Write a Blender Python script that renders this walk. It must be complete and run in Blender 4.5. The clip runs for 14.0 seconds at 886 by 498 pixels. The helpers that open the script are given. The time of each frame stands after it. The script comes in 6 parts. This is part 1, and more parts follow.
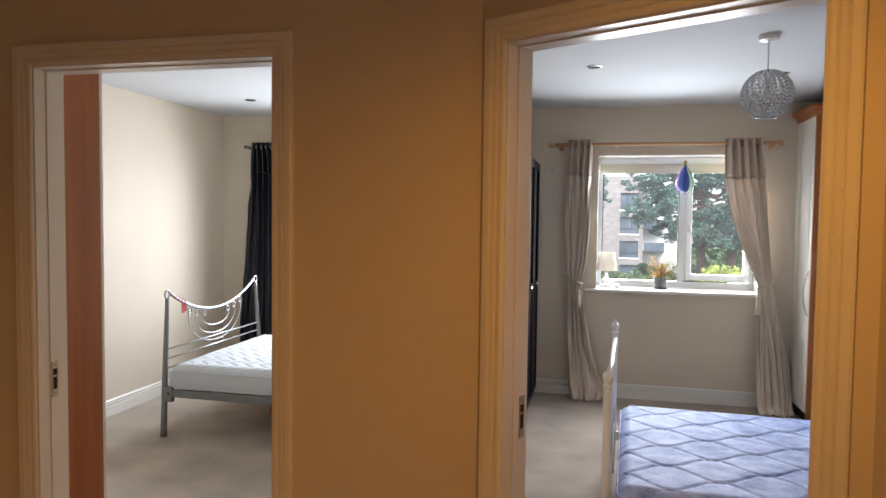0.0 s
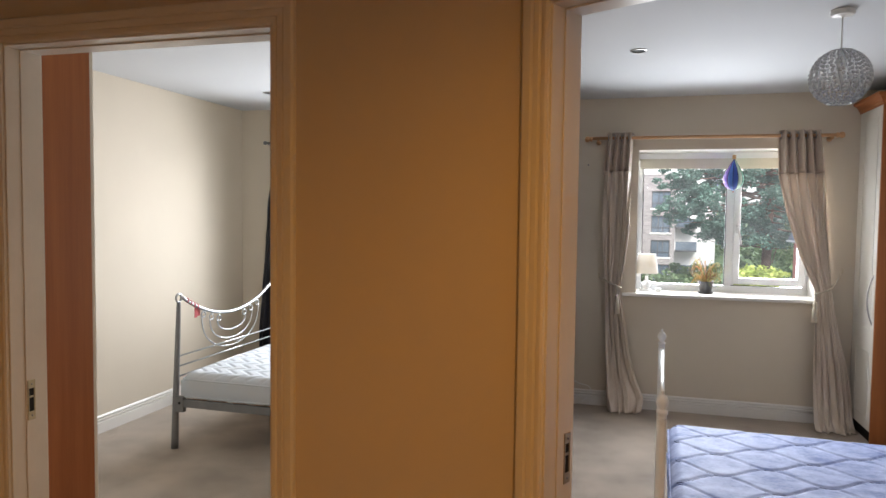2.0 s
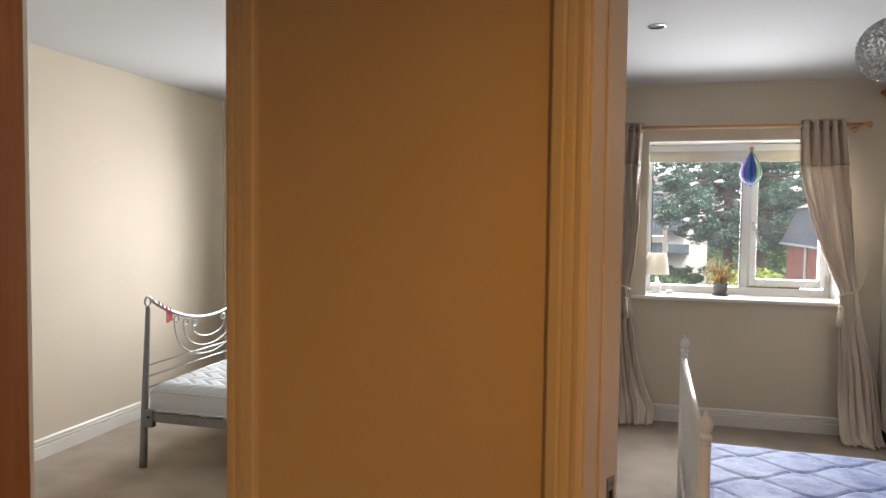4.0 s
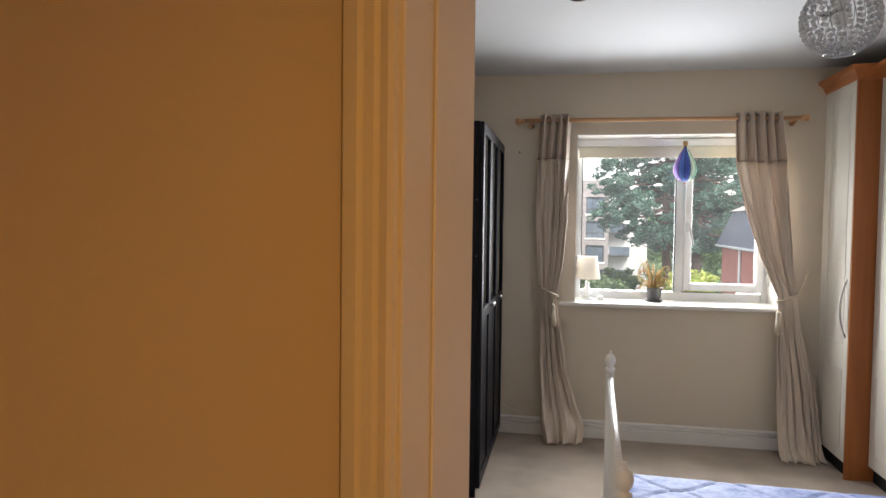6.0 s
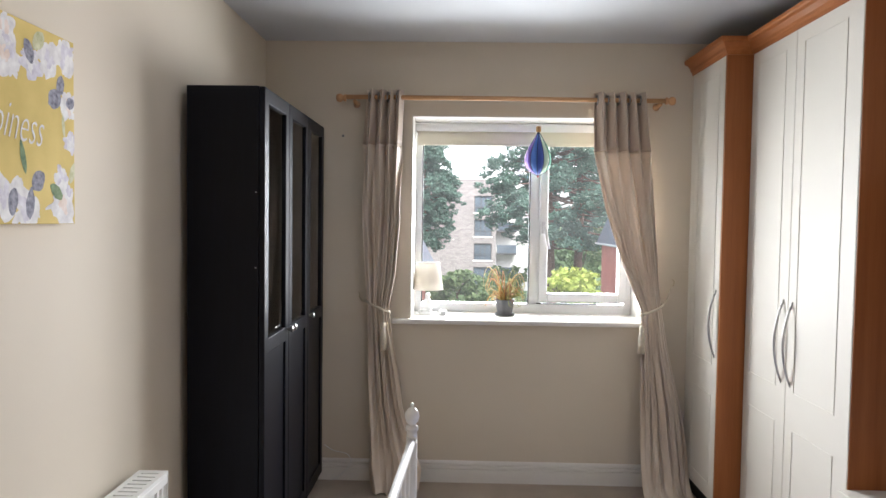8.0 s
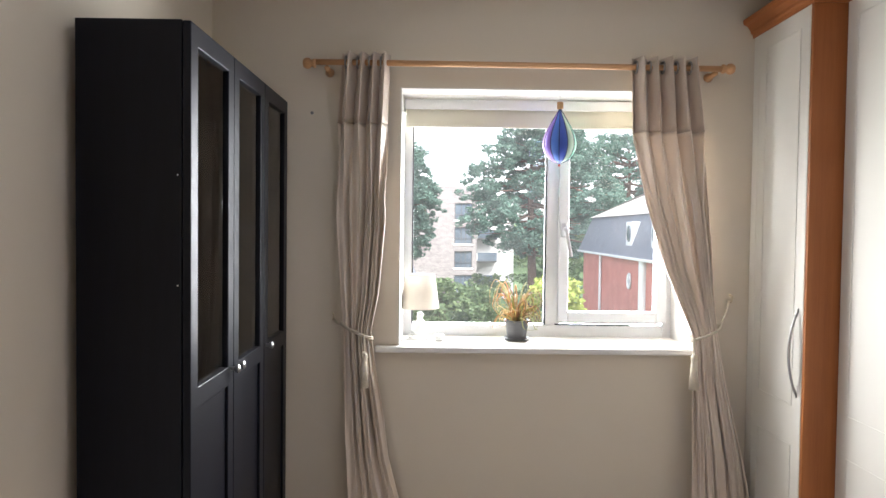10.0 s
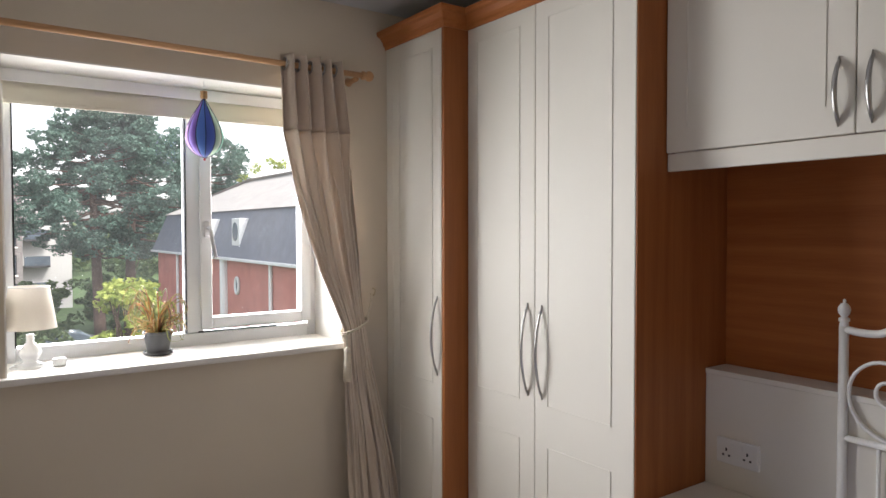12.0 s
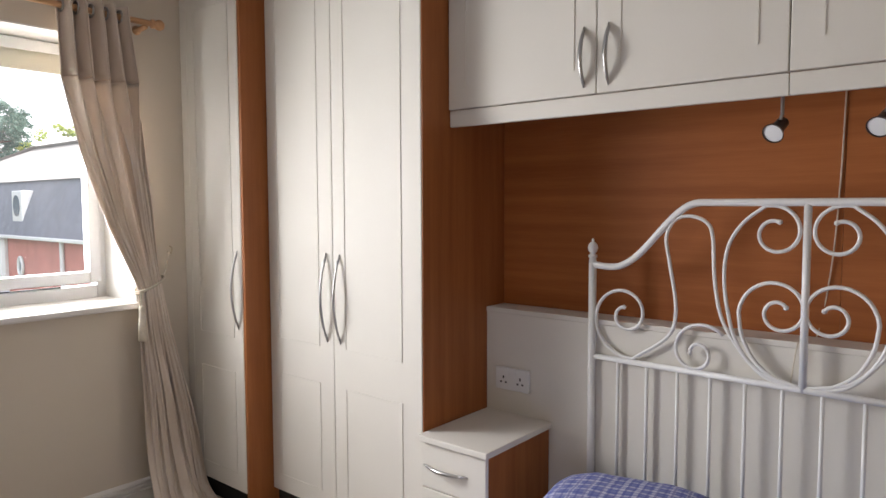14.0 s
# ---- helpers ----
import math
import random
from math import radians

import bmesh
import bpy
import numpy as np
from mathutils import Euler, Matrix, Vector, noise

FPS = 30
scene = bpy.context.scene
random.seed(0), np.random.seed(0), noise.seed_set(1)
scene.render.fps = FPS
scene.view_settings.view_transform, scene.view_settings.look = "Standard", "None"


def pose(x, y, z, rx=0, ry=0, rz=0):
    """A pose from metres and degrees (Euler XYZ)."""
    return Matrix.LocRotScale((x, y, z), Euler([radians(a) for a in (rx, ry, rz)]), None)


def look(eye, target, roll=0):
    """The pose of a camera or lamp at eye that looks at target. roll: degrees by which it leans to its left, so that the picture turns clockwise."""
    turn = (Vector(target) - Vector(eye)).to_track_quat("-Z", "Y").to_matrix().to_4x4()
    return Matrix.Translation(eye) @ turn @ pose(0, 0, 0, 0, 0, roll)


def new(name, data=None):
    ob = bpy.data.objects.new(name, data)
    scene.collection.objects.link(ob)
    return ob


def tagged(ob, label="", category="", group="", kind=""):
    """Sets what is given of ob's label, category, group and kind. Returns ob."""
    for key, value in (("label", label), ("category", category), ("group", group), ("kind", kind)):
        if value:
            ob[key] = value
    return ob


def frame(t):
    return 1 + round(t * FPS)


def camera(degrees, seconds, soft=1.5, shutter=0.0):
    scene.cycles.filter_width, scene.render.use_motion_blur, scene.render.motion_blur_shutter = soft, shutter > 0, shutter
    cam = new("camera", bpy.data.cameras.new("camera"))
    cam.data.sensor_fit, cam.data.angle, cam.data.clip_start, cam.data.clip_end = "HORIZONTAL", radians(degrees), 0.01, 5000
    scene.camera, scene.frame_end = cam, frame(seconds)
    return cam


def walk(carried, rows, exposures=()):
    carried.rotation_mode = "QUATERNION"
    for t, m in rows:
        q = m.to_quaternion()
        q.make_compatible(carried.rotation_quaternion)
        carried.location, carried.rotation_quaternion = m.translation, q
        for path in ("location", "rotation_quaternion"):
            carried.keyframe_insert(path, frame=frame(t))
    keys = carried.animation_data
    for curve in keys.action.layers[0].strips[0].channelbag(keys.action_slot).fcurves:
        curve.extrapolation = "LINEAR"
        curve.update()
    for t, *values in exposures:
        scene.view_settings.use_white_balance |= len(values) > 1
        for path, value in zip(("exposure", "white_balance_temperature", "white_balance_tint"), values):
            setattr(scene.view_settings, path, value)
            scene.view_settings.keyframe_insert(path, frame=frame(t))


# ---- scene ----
cam = camera(66.3, 14.0)
PATH = [
    (0, (0.82, -0.022, 1.505), (0.366, 1.923, 1.409), 0.7),
    (0.5, (0.736, 0.052, 1.522), (0.217, 1.981, 1.424), 0.7),
    (1, (0.682, 0.12, 1.512), (0.147, 2.045, 1.416), 0.7),
    (1.5, (0.689, 0.198, 1.513), (0.156, 2.123, 1.415), 0.7),
    (2, (0.741, 0.304, 1.507), (0.207, 2.229, 1.406), 0.7),
    (2.5, (0.749, 0.38, 1.484), (0.215, 2.304, 1.387), 0.7),
    (2.7, (0.731, 0.418, 1.482), (0.196, 2.342, 1.384), 0.7),
    (4.8, (0.596, 0.902, 1.448), (0.137, 2.847, 1.363), 0.7),
    (5, (0.628, 0.975, 1.447), (0.188, 2.924, 1.364), 0.7),
    (5.5, (0.682, 1.069, 1.446), (0.282, 3.027, 1.365), 0.8),
    (6, (0.723, 1.192, 1.441), (0.365, 3.158, 1.36), 0.7),
    (6.5, (0.774, 1.387, 1.435), (0.5, 3.367, 1.356), 0.8),
    (7, (0.874, 1.598, 1.436), (0.727, 3.591, 1.355), 0.7),
    (7.5, (1.018, 1.837, 1.444), (0.946, 3.834, 1.362), 0.7),
    (8, (1.04, 2.076, 1.454), (0.996, 4.074, 1.372), 0.8),
    (8.2, (1.036, 2.177, 1.473), (0.995, 4.175, 1.393), 0.7),
    (10.3, (0.895, 2.997, 1.418), (0.944, 4.995, 1.361), 0.7),
    (10.5, (0.84, 3.079, 1.419), (1.0, 5.072, 1.361), 0.6),
    (11, (0.838, 3.158, 1.421), (1.395, 5.078, 1.365), 0.4),
    (11.5, (0.741, 3.11, 1.419), (1.683, 4.874, 1.363), 0.1),
    (12, (0.669, 3.049, 1.425), (1.824, 4.68, 1.366), -0.1),
    (12.5, (0.64, 2.946, 1.425), (1.898, 4.498, 1.358), -0.2),
    (13, (0.616, 2.867, 1.409), (1.957, 4.349, 1.334), -0.2),
    (13.5, (0.614, 2.838, 1.382), (2.04, 4.237, 1.283), -0.2),
    (14, (0.652, 2.896, 1.339), (2.188, 4.17, 1.205), -0.2),
]
walk(cam, [(t, look(eye, target, roll)) for t, eye, target, roll in PATH], [(0, 1.55, 6200, 10), (2.5, 1.42, 6450, 10), (5, 1.36, 6750, 10), (6, 1.5, 6600, 10), (7, 1.6, 6400, 10), (8.2, 1.68, 6400, 10), (10.3, 1.92, 6450, 10), (11, 1.36, 6500, 10), (12, 1.17, 6650, 12), (13, 1.2, 6950, 13), (14, 1.52, 6650, 13)])

# ---- world, sun and lamps ----
world = bpy.data.worlds.new("sky")
scene.world = world
world.use_nodes = True
wt = world.node_tree
sky = wt.nodes.new("ShaderNodeTexSky")
sky.sky_type, sky.sun_disc = "NISHITA", False
sky.sun_elevation, sky.sun_rotation = radians(48), radians(150)
sky.air_density, sky.dust_density, sky.ozone_density = 1.0, 3.0, 1.0
wt.nodes["Background"].inputs["Strength"].default_value = 0.15
cloud = wt.nodes.new("ShaderNodeHueSaturation")
cloud.inputs["Saturation"].default_value, cloud.inputs["Value"].default_value = 0.35, 1.65
wt.links.new(sky.outputs["Color"], cloud.inputs["Color"])
wt.links.new(cloud.outputs["Color"], wt.nodes["Background"].inputs["Color"])

sun = bpy.data.lights.new("sun", "SUN")
sun.energy, sun.angle, sun.color = 1.15, radians(12), (1.0, 0.96, 0.9)
new("sun", sun).matrix_basis = look((0, 0, 60), (-26, 46, 0))


def area_lamp(name, eye, target, sx, sy, watts, color):
    lamp = bpy.data.lights.new(name, "AREA")
    lamp.spread = radians(148)
    lamp.shape, lamp.size, lamp.size_y, lamp.energy, lamp.color = "RECTANGLE", sx, sy, watts, color
    new(name, lamp).matrix_basis = look(eye, target)


def spot_lamp(name, x, y, watts, color, angle=130, blend=0.9):
    lamp = bpy.data.lights.new(name, "SPOT")
    lamp.energy, lamp.color, lamp.spot_size, lamp.spot_blend, lamp.shadow_soft_size = watts, color, radians(angle), blend, 0.04
    new(name, lamp).matrix_basis = look((x, y, CEIL - 0.03), (x, y, 0))


CEIL = 2.43
DAY = (0.935, 0.965, 1.0)
WARM = (1.0, 0.42, 0.045)
area_lamp("window_light", (1.275, 5.80, 1.465), (1.15, 2.9, 0.85), 0.98, 1.06, 8.0, DAY)
area_lamp("window_sky", (1.425, 6.25, 1.465), (1.35, 3.0, 0.95), 1.25, 1.1, 22.5, DAY)
area_lamp("second_window_light", (-1.44, 5.80, 1.465), (-1.5, 2.9, 0.75), 1.2, 1.06, 10, DAY)
area_lamp("second_window_sky", (-1.44, 6.25, 1.465), (-1.5, 3.0, 0.9), 1.25, 1.1, 20, DAY)
HALL_LAMPS = ((0.86, 0.74, 15.5), (-1.9, 0.1, 5.0), (-0.2, -0.9, 7.0))
for lx, ly, watts in HALL_LAMPS:
    spot_lamp("downlight_lamp", lx, ly, watts, WARM, 156)

# ---- helpers of this scene ----


def mat(name, color, rough=0.6, metal=0.0, var=0.08, scale=8.0, fine=120.0, bump=0.1, dist=0.002, spec=0.5, second=None, coat=0.0, sheen=0.0, stretch=(1, 1, 1)):
    """A surface with colour variation at two scales and a fine relief."""
    m = bpy.data.materials.new(name)
    m.use_nodes = True
    nt = m.node_tree
    b = nt.nodes["Principled BSDF"]
    b.inputs["Roughness"].default_value = rough
    b.inputs["Metallic"].default_value = metal
    b.inputs["Specular IOR Level"].default_value = spec
    b.inputs["Coat Weight"].default_value = coat
    b.inputs["Sheen Weight"].default_value = sheen
    geo = nt.nodes.new("ShaderNodeTexCoord")
    mp = nt.nodes.new("ShaderNodeMapping")
    mp.inputs["Scale"].default_value = stretch
    nt.links.new(geo.outputs["Object"], mp.inputs["Vector"])
    big, small = nt.nodes.new("ShaderNodeTexNoise"), nt.nodes.new("ShaderNodeTexNoise")
    for n, s, d in ((big, scale, 4), (small, fine, 3)):
        n.inputs["Scale"].default_value, n.inputs["Detail"].default_value = s, d
        nt.links.new(mp.outputs["Vector"], n.inputs["Vector"])
    add = nt.nodes.new("ShaderNodeMath")
    add.operation = "MULTIPLY_ADD"
    nt.links.new(small.outputs["Fac"], add.inputs[0])
    add.inputs[1].default_value = 0.35
    nt.links.new(big.outputs["Fac"], add.inputs[2])
    ramp = nt.nodes.new("ShaderNodeValToRGB")
    c0 = [max(0, c * (1 - var)) for c in color]
    c1 = [min(1, c * (1 + var)) for c in (second or color)]
    ramp.color_ramp.elements[0].position, ramp.color_ramp.elements[1].position = 0.45, 0.9
    ramp.color_ramp.elements[0].color, ramp.color_ramp.elements[1].color = (*c0, 1), (*c1, 1)
    nt.links.new(add.outputs[0], ramp.inputs["Fac"])
    nt.links.new(ramp.outputs["Color"], b.inputs["Base Color"])
    if bump:
        bp = nt.nodes.new("ShaderNodeBump")
        bp.inputs["Strength"].default_value, bp.inputs["Distance"].default_value = bump, dist
        nt.links.new(small.outputs["Fac"], bp.inputs["Height"])
        nt.links.new(bp.outputs["Normal"], b.inputs["Normal"])
    return m


def wood(name, dark, light, axis, rough=0.45, rings=9.0):
    """Veneer with a long grain along the given axis."""
    stretch = [rings * 3, rings * 3, rings * 3]
    stretch["xyz".index(axis)] = rings * 0.12
    m = mat(name, dark, rough, var=0.06, scale=1.0, fine=9.0, bump=0.05, dist=0.0006, spec=0.28, second=light, stretch=stretch)
    return m


def cloth(name, c0, c1, rough, through_light=0.13):
    """A woven fabric that lets a little light through."""
    m = mat(name, c0, rough, var=0.04, scale=14, fine=500, bump=0.15, dist=0.0006, second=c1, sheen=0.3, stretch=(1, 1, 0.2))
    nt = m.node_tree
    tr, mx = nt.nodes.new("ShaderNodeBsdfTranslucent"), nt.nodes.new("ShaderNodeMixShader")
    tr.inputs["Color"].default_value = (*[0.35 + 0.65 * v for v in c1], 1)
    mx.inputs[0].default_value = through_light
    nt.links.new(nt.nodes["Principled BSDF"].outputs[0], mx.inputs[1])
    nt.links.new(tr.outputs[0], mx.inputs[2])
    nt.links.new(mx.outputs[0], nt.nodes["Material Output"].inputs["Surface"])
    return m


def glass_mat(name, ior=1.5, rough=0.0, haze=0.0):
    m = bpy.data.materials.new(name)
    m.use_nodes = True
    nt = m.node_tree
    out = nt.nodes["Material Output"]
    nt.nodes.remove(nt.nodes["Principled BSDF"])
    tr, gl, mix, fr = (nt.nodes.new(k) for k in ("ShaderNodeBsdfTransparent", "ShaderNodeBsdfGlossy", "ShaderNodeMixShader", "ShaderNodeFresnel"))
    gl.inputs["Roughness"].default_value = rough
    fr.inputs["IOR"].default_value = ior
    nt.links.new(fr.outputs[0], mix.inputs[0])
    nt.links.new(tr.outputs[0], mix.inputs[1])
    nt.links.new(gl.outputs[0], mix.inputs[2])
    last = mix
    if haze:
        # a thin film of dust and wiped streaks; its daylight glow also imitates outdoor haze
        tl, film = nt.nodes.new("ShaderNodeBsdfTranslucent"), nt.nodes.new("ShaderNodeMixShader")
        co, nz, mul = (nt.nodes.new(k) for k in ("ShaderNodeTexCoord", "ShaderNodeTexNoise", "ShaderNodeMath"))
        nz.inputs["Scale"].default_value, nz.inputs["Detail"].default_value = 5.0, 5.0
        mul.operation = "MULTIPLY"
        mul.inputs[1].default_value = haze
        nt.links.new(co.outputs["Object"], nz.inputs["Vector"])
        nt.links.new(nz.outputs["Fac"], mul.inputs[0])
        nt.links.new(mul.outputs[0], film.inputs[0])
        nt.links.new(mix.outputs[0], film.inputs[1])
        nt.links.new(tl.outputs[0], film.inputs[2])
        last = film
    nt.links.new(last.outputs[0], out.inputs["Surface"])
    return m


def wm(ob):
    m = ob.matrix_basis.copy()
    while ob.parent:
        ob = ob.parent
        m = ob.matrix_basis @ m
    return m


def thing(name, x, y, z, label="", category="", group="", kind="", rz=0):
    ob = new(name)
    ob.empty_display_size = 0.05
    ob.matrix_basis = pose(x, y, z, 0, 0, rz)
    return tagged(ob, label, category, group, kind)


def part(name, bm, material, parent=None, label="", smooth=False, local=False, origin=None):
    """Links a bmesh, drawn in world coordinates (or in those of its parent), as one mesh object."""
    bmesh.ops.recalc_face_normals(bm, faces=bm.faces)
    me = bpy.data.meshes.new(name)
    bm.to_mesh(me)
    bm.free()
    ob = new(name, me)
    if material is not None:
        me.materials.append(material)
    if smooth:
        for p in me.polygons:
            p.use_smooth = True
        if smooth != "all":
            me.set_sharp_from_angle(angle=radians(40))
    if parent is not None:
        ob.parent = parent
        if not local:
            me.transform(wm(parent).inverted())
    elif origin is not None:
        ob.matrix_basis = pose(*origin)
        if not local:
            me.transform(ob.matrix_basis.inverted())
    if label:
        ob["label"] = label
    return ob


def box(bm, x0, x1, y0, y1, z0, z1, bevel=0.0, seg=2):
    b = bmesh.new() if bevel else bm
    v = [b.verts.new((x, y, z)) for z in (z0, z1) for y in (y0, y1) for x in (x0, x1)]
    for f in ((0, 1, 3, 2), (4, 6, 7, 5), (0, 4, 5, 1), (2, 3, 7, 6), (0, 2, 6, 4), (1, 5, 7, 3)):
        b.faces.new([v[i] for i in f])
    if bevel:
        bmesh.ops.recalc_face_normals(b, faces=b.faces)
        bmesh.ops.bevel(b, geom=list(b.edges), offset=bevel, segments=seg, affect="EDGES", profile=0.5)
        merge(bm, b)
    return bm


def merge(bm, b, m=None):
    idx = {}
    for v in b.verts:
        idx[v] = bm.verts.new(m @ v.co if m else v.co)
    for f in b.faces:
        try:
            bm.faces.new([idx[v] for v in f.verts])
        except ValueError:
            pass
    b.free()


def bx(*a, **k):
    return box(bmesh.new(), *a, **k)


def prism(bm, pts, axis, a, b):
    """A polygon of 2D points drawn out along an axis from a to b. For x the points are (y, z), for y (x, z), for z (x, y)."""
    def p(u, v, w):
        return {"x": (w, u, v), "y": (u, w, v), "z": (u, v, w)}[axis]
    r0 = [bm.verts.new(p(u, v, a)) for u, v in pts]
    r1 = [bm.verts.new(p(u, v, b)) for u, v in pts]
    n = len(pts)
    bm.faces.new(r0)
    bm.faces.new(r1[::-1])
    for i in range(n):
        bm.faces.new((r0[i], r0[(i + 1) % n], r1[(i + 1) % n], r1[i]))
    return bm


def lathe(bm, prof, cx, cy, seg=32, cap=True):
    """A profile of (radius, z) turned round the upright line through (cx, cy)."""
    rings = []
    for r, z in prof:
        rings.append([bm.verts.new((cx + r * math.cos(2 * math.pi * i / seg), cy + r * math.sin(2 * math.pi * i / seg), z)) for i in range(seg)])
    for a, b in zip(rings, rings[1:]):
        for i in range(seg):
            j = (i + 1) % seg
            bm.faces.new((a[i], a[j], b[j], b[i]))
    if cap:
        for ring in (rings[0], rings[-1]):
            bm.faces.new(ring)
    return bm


def tube(bm, pts, r, seg=10, closed=False, flat=1.0):
    """A round bar along a line of points; r is a number or a function of 0..1."""
    pts = [Vector(p) for p in pts]
    n = len(pts)
    rings, up = [], None
    for i, p in enumerate(pts):
        a = pts[(i - 1) % n] if closed or i else p
        b = pts[(i + 1) % n] if closed or i < n - 1 else p
        t = (b - a).normalized()
        if up is None:
            up = t.orthogonal().normalized()
        up = (up - t * up.dot(t)).normalized()
        side = t.cross(up)
        rr = r(i / max(1, n - 1)) if callable(r) else r
        rings.append([bm.verts.new(p + up * (rr * math.cos(2 * math.pi * k / seg)) + side * (rr * flat * math.sin(2 * math.pi * k / seg))) for k in range(seg)])
    m = n if closed else n - 1
    for i in range(m):
        a, b = rings[i], rings[(i + 1) % n]
        for k in range(seg):
            bm.faces.new((a[k], a[(k + 1) % seg], b[(k + 1) % seg], b[k]))
    if not closed:
        bm.faces.new(rings[0][::-1])
        bm.faces.new(rings[-1])
    return bm


def smooth_line(ctrl, per=8):
    """A smooth line through a few points."""
    c = [Vector(p) for p in ctrl]
    c = [c[0] * 2 - c[1], *c, c[-1] * 2 - c[-2]]
    out = []
    for i in range(1, len(c) - 2):
        for k in range(per):
            t = k / per
            p0, p1, p2, p3 = c[i - 1:i + 3]
            out.append(0.5 * (2 * p1 + (p2 - p0) * t + (2 * p0 - 5 * p1 + 4 * p2 - p3) * t * t + (3 * p1 - p0 - 3 * p2 + p3) * t ** 3))
    return out + [c[-2]]


def ball(bm, x, y, z, r, sub=2, sz=1.0):
    b = bmesh.new()
    bmesh.ops.create_icosphere(b, subdivisions=sub, radius=r)
    merge(bm, b, Matrix.Translation((x, y, z)) @ Matrix.Diagonal((1, 1, sz, 1)))
    return bm


# ---- materials ----
M_wall = mat("magnolia_paint", (0.66, 0.583, 0.474), 0.75, var=0.03, scale=1.6, fine=260, bump=0.12, dist=0.0006)
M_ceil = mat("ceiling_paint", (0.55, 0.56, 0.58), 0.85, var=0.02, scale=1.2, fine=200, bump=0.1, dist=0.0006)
M_trim = mat("white_gloss_paint", (0.78, 0.755, 0.71), 0.3, var=0.03, scale=5, fine=60, bump=0.06, dist=0.0008)
M_carpet = mat("beige_carpet", (0.335, 0.27, 0.21), 0.95, var=0.16, scale=3.0, fine=420, bump=0.8, dist=0.004, second=(0.42, 0.345, 0.275), sheen=0.3)
M_cream = mat("cream_foil", (0.72, 0.685, 0.615), 0.55, var=0.02, scale=2.5, fine=180, bump=0.06, dist=0.0004, spec=0.3)
M_cherry = wood("cherry_veneer_upright", (0.29, 0.092, 0.025), (0.36, 0.125, 0.038), "z")
M_cherry_y = wood("cherry_veneer_level", (0.33, 0.10, 0.026), (0.40, 0.135, 0.04), "y")
M_crown = wood("cherry_moulding", (0.36, 0.115, 0.03), (0.42, 0.15, 0.045), "y")
M_black = mat("black_brown_foil", (0.0045, 0.005, 0.009), 0.4, spec=0.15, var=0.2, scale=6, fine=60, bump=0.12, dist=0.0008, stretch=(8, 8, 0.6))
M_upvc = mat("white_upvc", (0.62, 0.63, 0.64), 0.25, var=0.01, scale=3, fine=90, bump=0.02, dist=0.0004)
M_satinmetal = mat("satin_aluminium", (0.5, 0.5, 0.51), 0.4, 0.6, var=0.04, scale=30, bump=0.02)
M_chrome = mat("brushed_nickel", (0.42, 0.41, 0.40), 0.3, 1.0, var=0.06, scale=40, fine=300, bump=0.03, dist=0.0003)
M_brass = mat("worn_brass", (0.55, 0.47, 0.33), 0.4, 1.0, var=0.1, scale=30, fine=200, bump=0.05, dist=0.0004)
M_whitemetal = mat("white_enamel", (0.78, 0.77, 0.75), 0.32, var=0.03, scale=20, fine=120, bump=0.05, dist=0.0006)
M_greymetal = mat("grey_lacquered_steel", (0.2, 0.2, 0.205), 0.4, 0.5, var=0.08, scale=16, fine=140, bump=0.05, dist=0.0005)
M_silver = mat("silver_lacquered_steel", (0.40, 0.41, 0.42), 0.38, 0.8, var=0.05, scale=16, fine=140, bump=0.03, dist=0.0005)
# near-black for dark parts, and for shade painted into holes and gaps
M_dark = mat("black_and_recess_shade", (0.01, 0.01, 0.01), 0.8, var=0.1, bump=0)
M_oakpole = wood("oak_pole", (0.50, 0.27, 0.13), (0.6, 0.35, 0.18), "x", 0.4)
M_satin = cloth("cream_satin", (0.70, 0.58, 0.465), (0.82, 0.71, 0.60), 0.28)
M_header = cloth("taupe_linen", (0.58, 0.465, 0.37), (0.66, 0.55, 0.45), 0.5, 0.10)
M_navy = mat("dark_navy_satin", (0.012, 0.012, 0.02), 0.45, var=0.2, scale=14, fine=400, bump=0.1, dist=0.0006)
M_cord = mat("cream_cord", (0.62, 0.55, 0.44), 0.7, var=0.12, scale=60, fine=500, bump=0.4, dist=0.001)
M_glass = glass_mat("clear_glass")
M_window_glass = glass_mat("coated_window_glass", 1.16, 0.0, 0.009)
M_blind = mat("cream_blind_fabric", (0.62, 0.58, 0.47), 0.8, var=0.02, scale=5, fine=600, bump=0.15, dist=0.0004)
M_plastic = mat("white_plastic", (0.75, 0.75, 0.74), 0.35, var=0.02, scale=9, fine=80, bump=0.02, dist=0.0004)

# ---- the shell of the flat ----
HALL_Y0, WALL_A, WALL_B, WIN_Y, OUT_Y = -1.6, 1.90, 2.02, 5.815, 6.22
L_X0, L_X1, DOOR_Z = -1.04, -0.172, 1.985
# the doorway to the main bedroom stands in a wall that is turned by SPLAY, from the corner (CX, CY)
CX, CY, SPLAY = 0.48, 1.905, -26.0
R_X0, R_X1 = 0.09, 0.865
SKEW = pose(CX, CY, 0, 0, 0, SPLAY)
WEST, DIV_A, DIV_B, EAST = -2.70, -0.15, -0.03, 2.94
WX0, WX1, WZ0, WZ1 = 0.78, 2.07, 0.90, 2.03
VX0, VX1 = -2.08, -0.80


def structure(name, bm, m, label="", smooth=False):
    ob = part(name, bm, m, smooth=smooth)
    return tagged(ob, label, kind="structure")


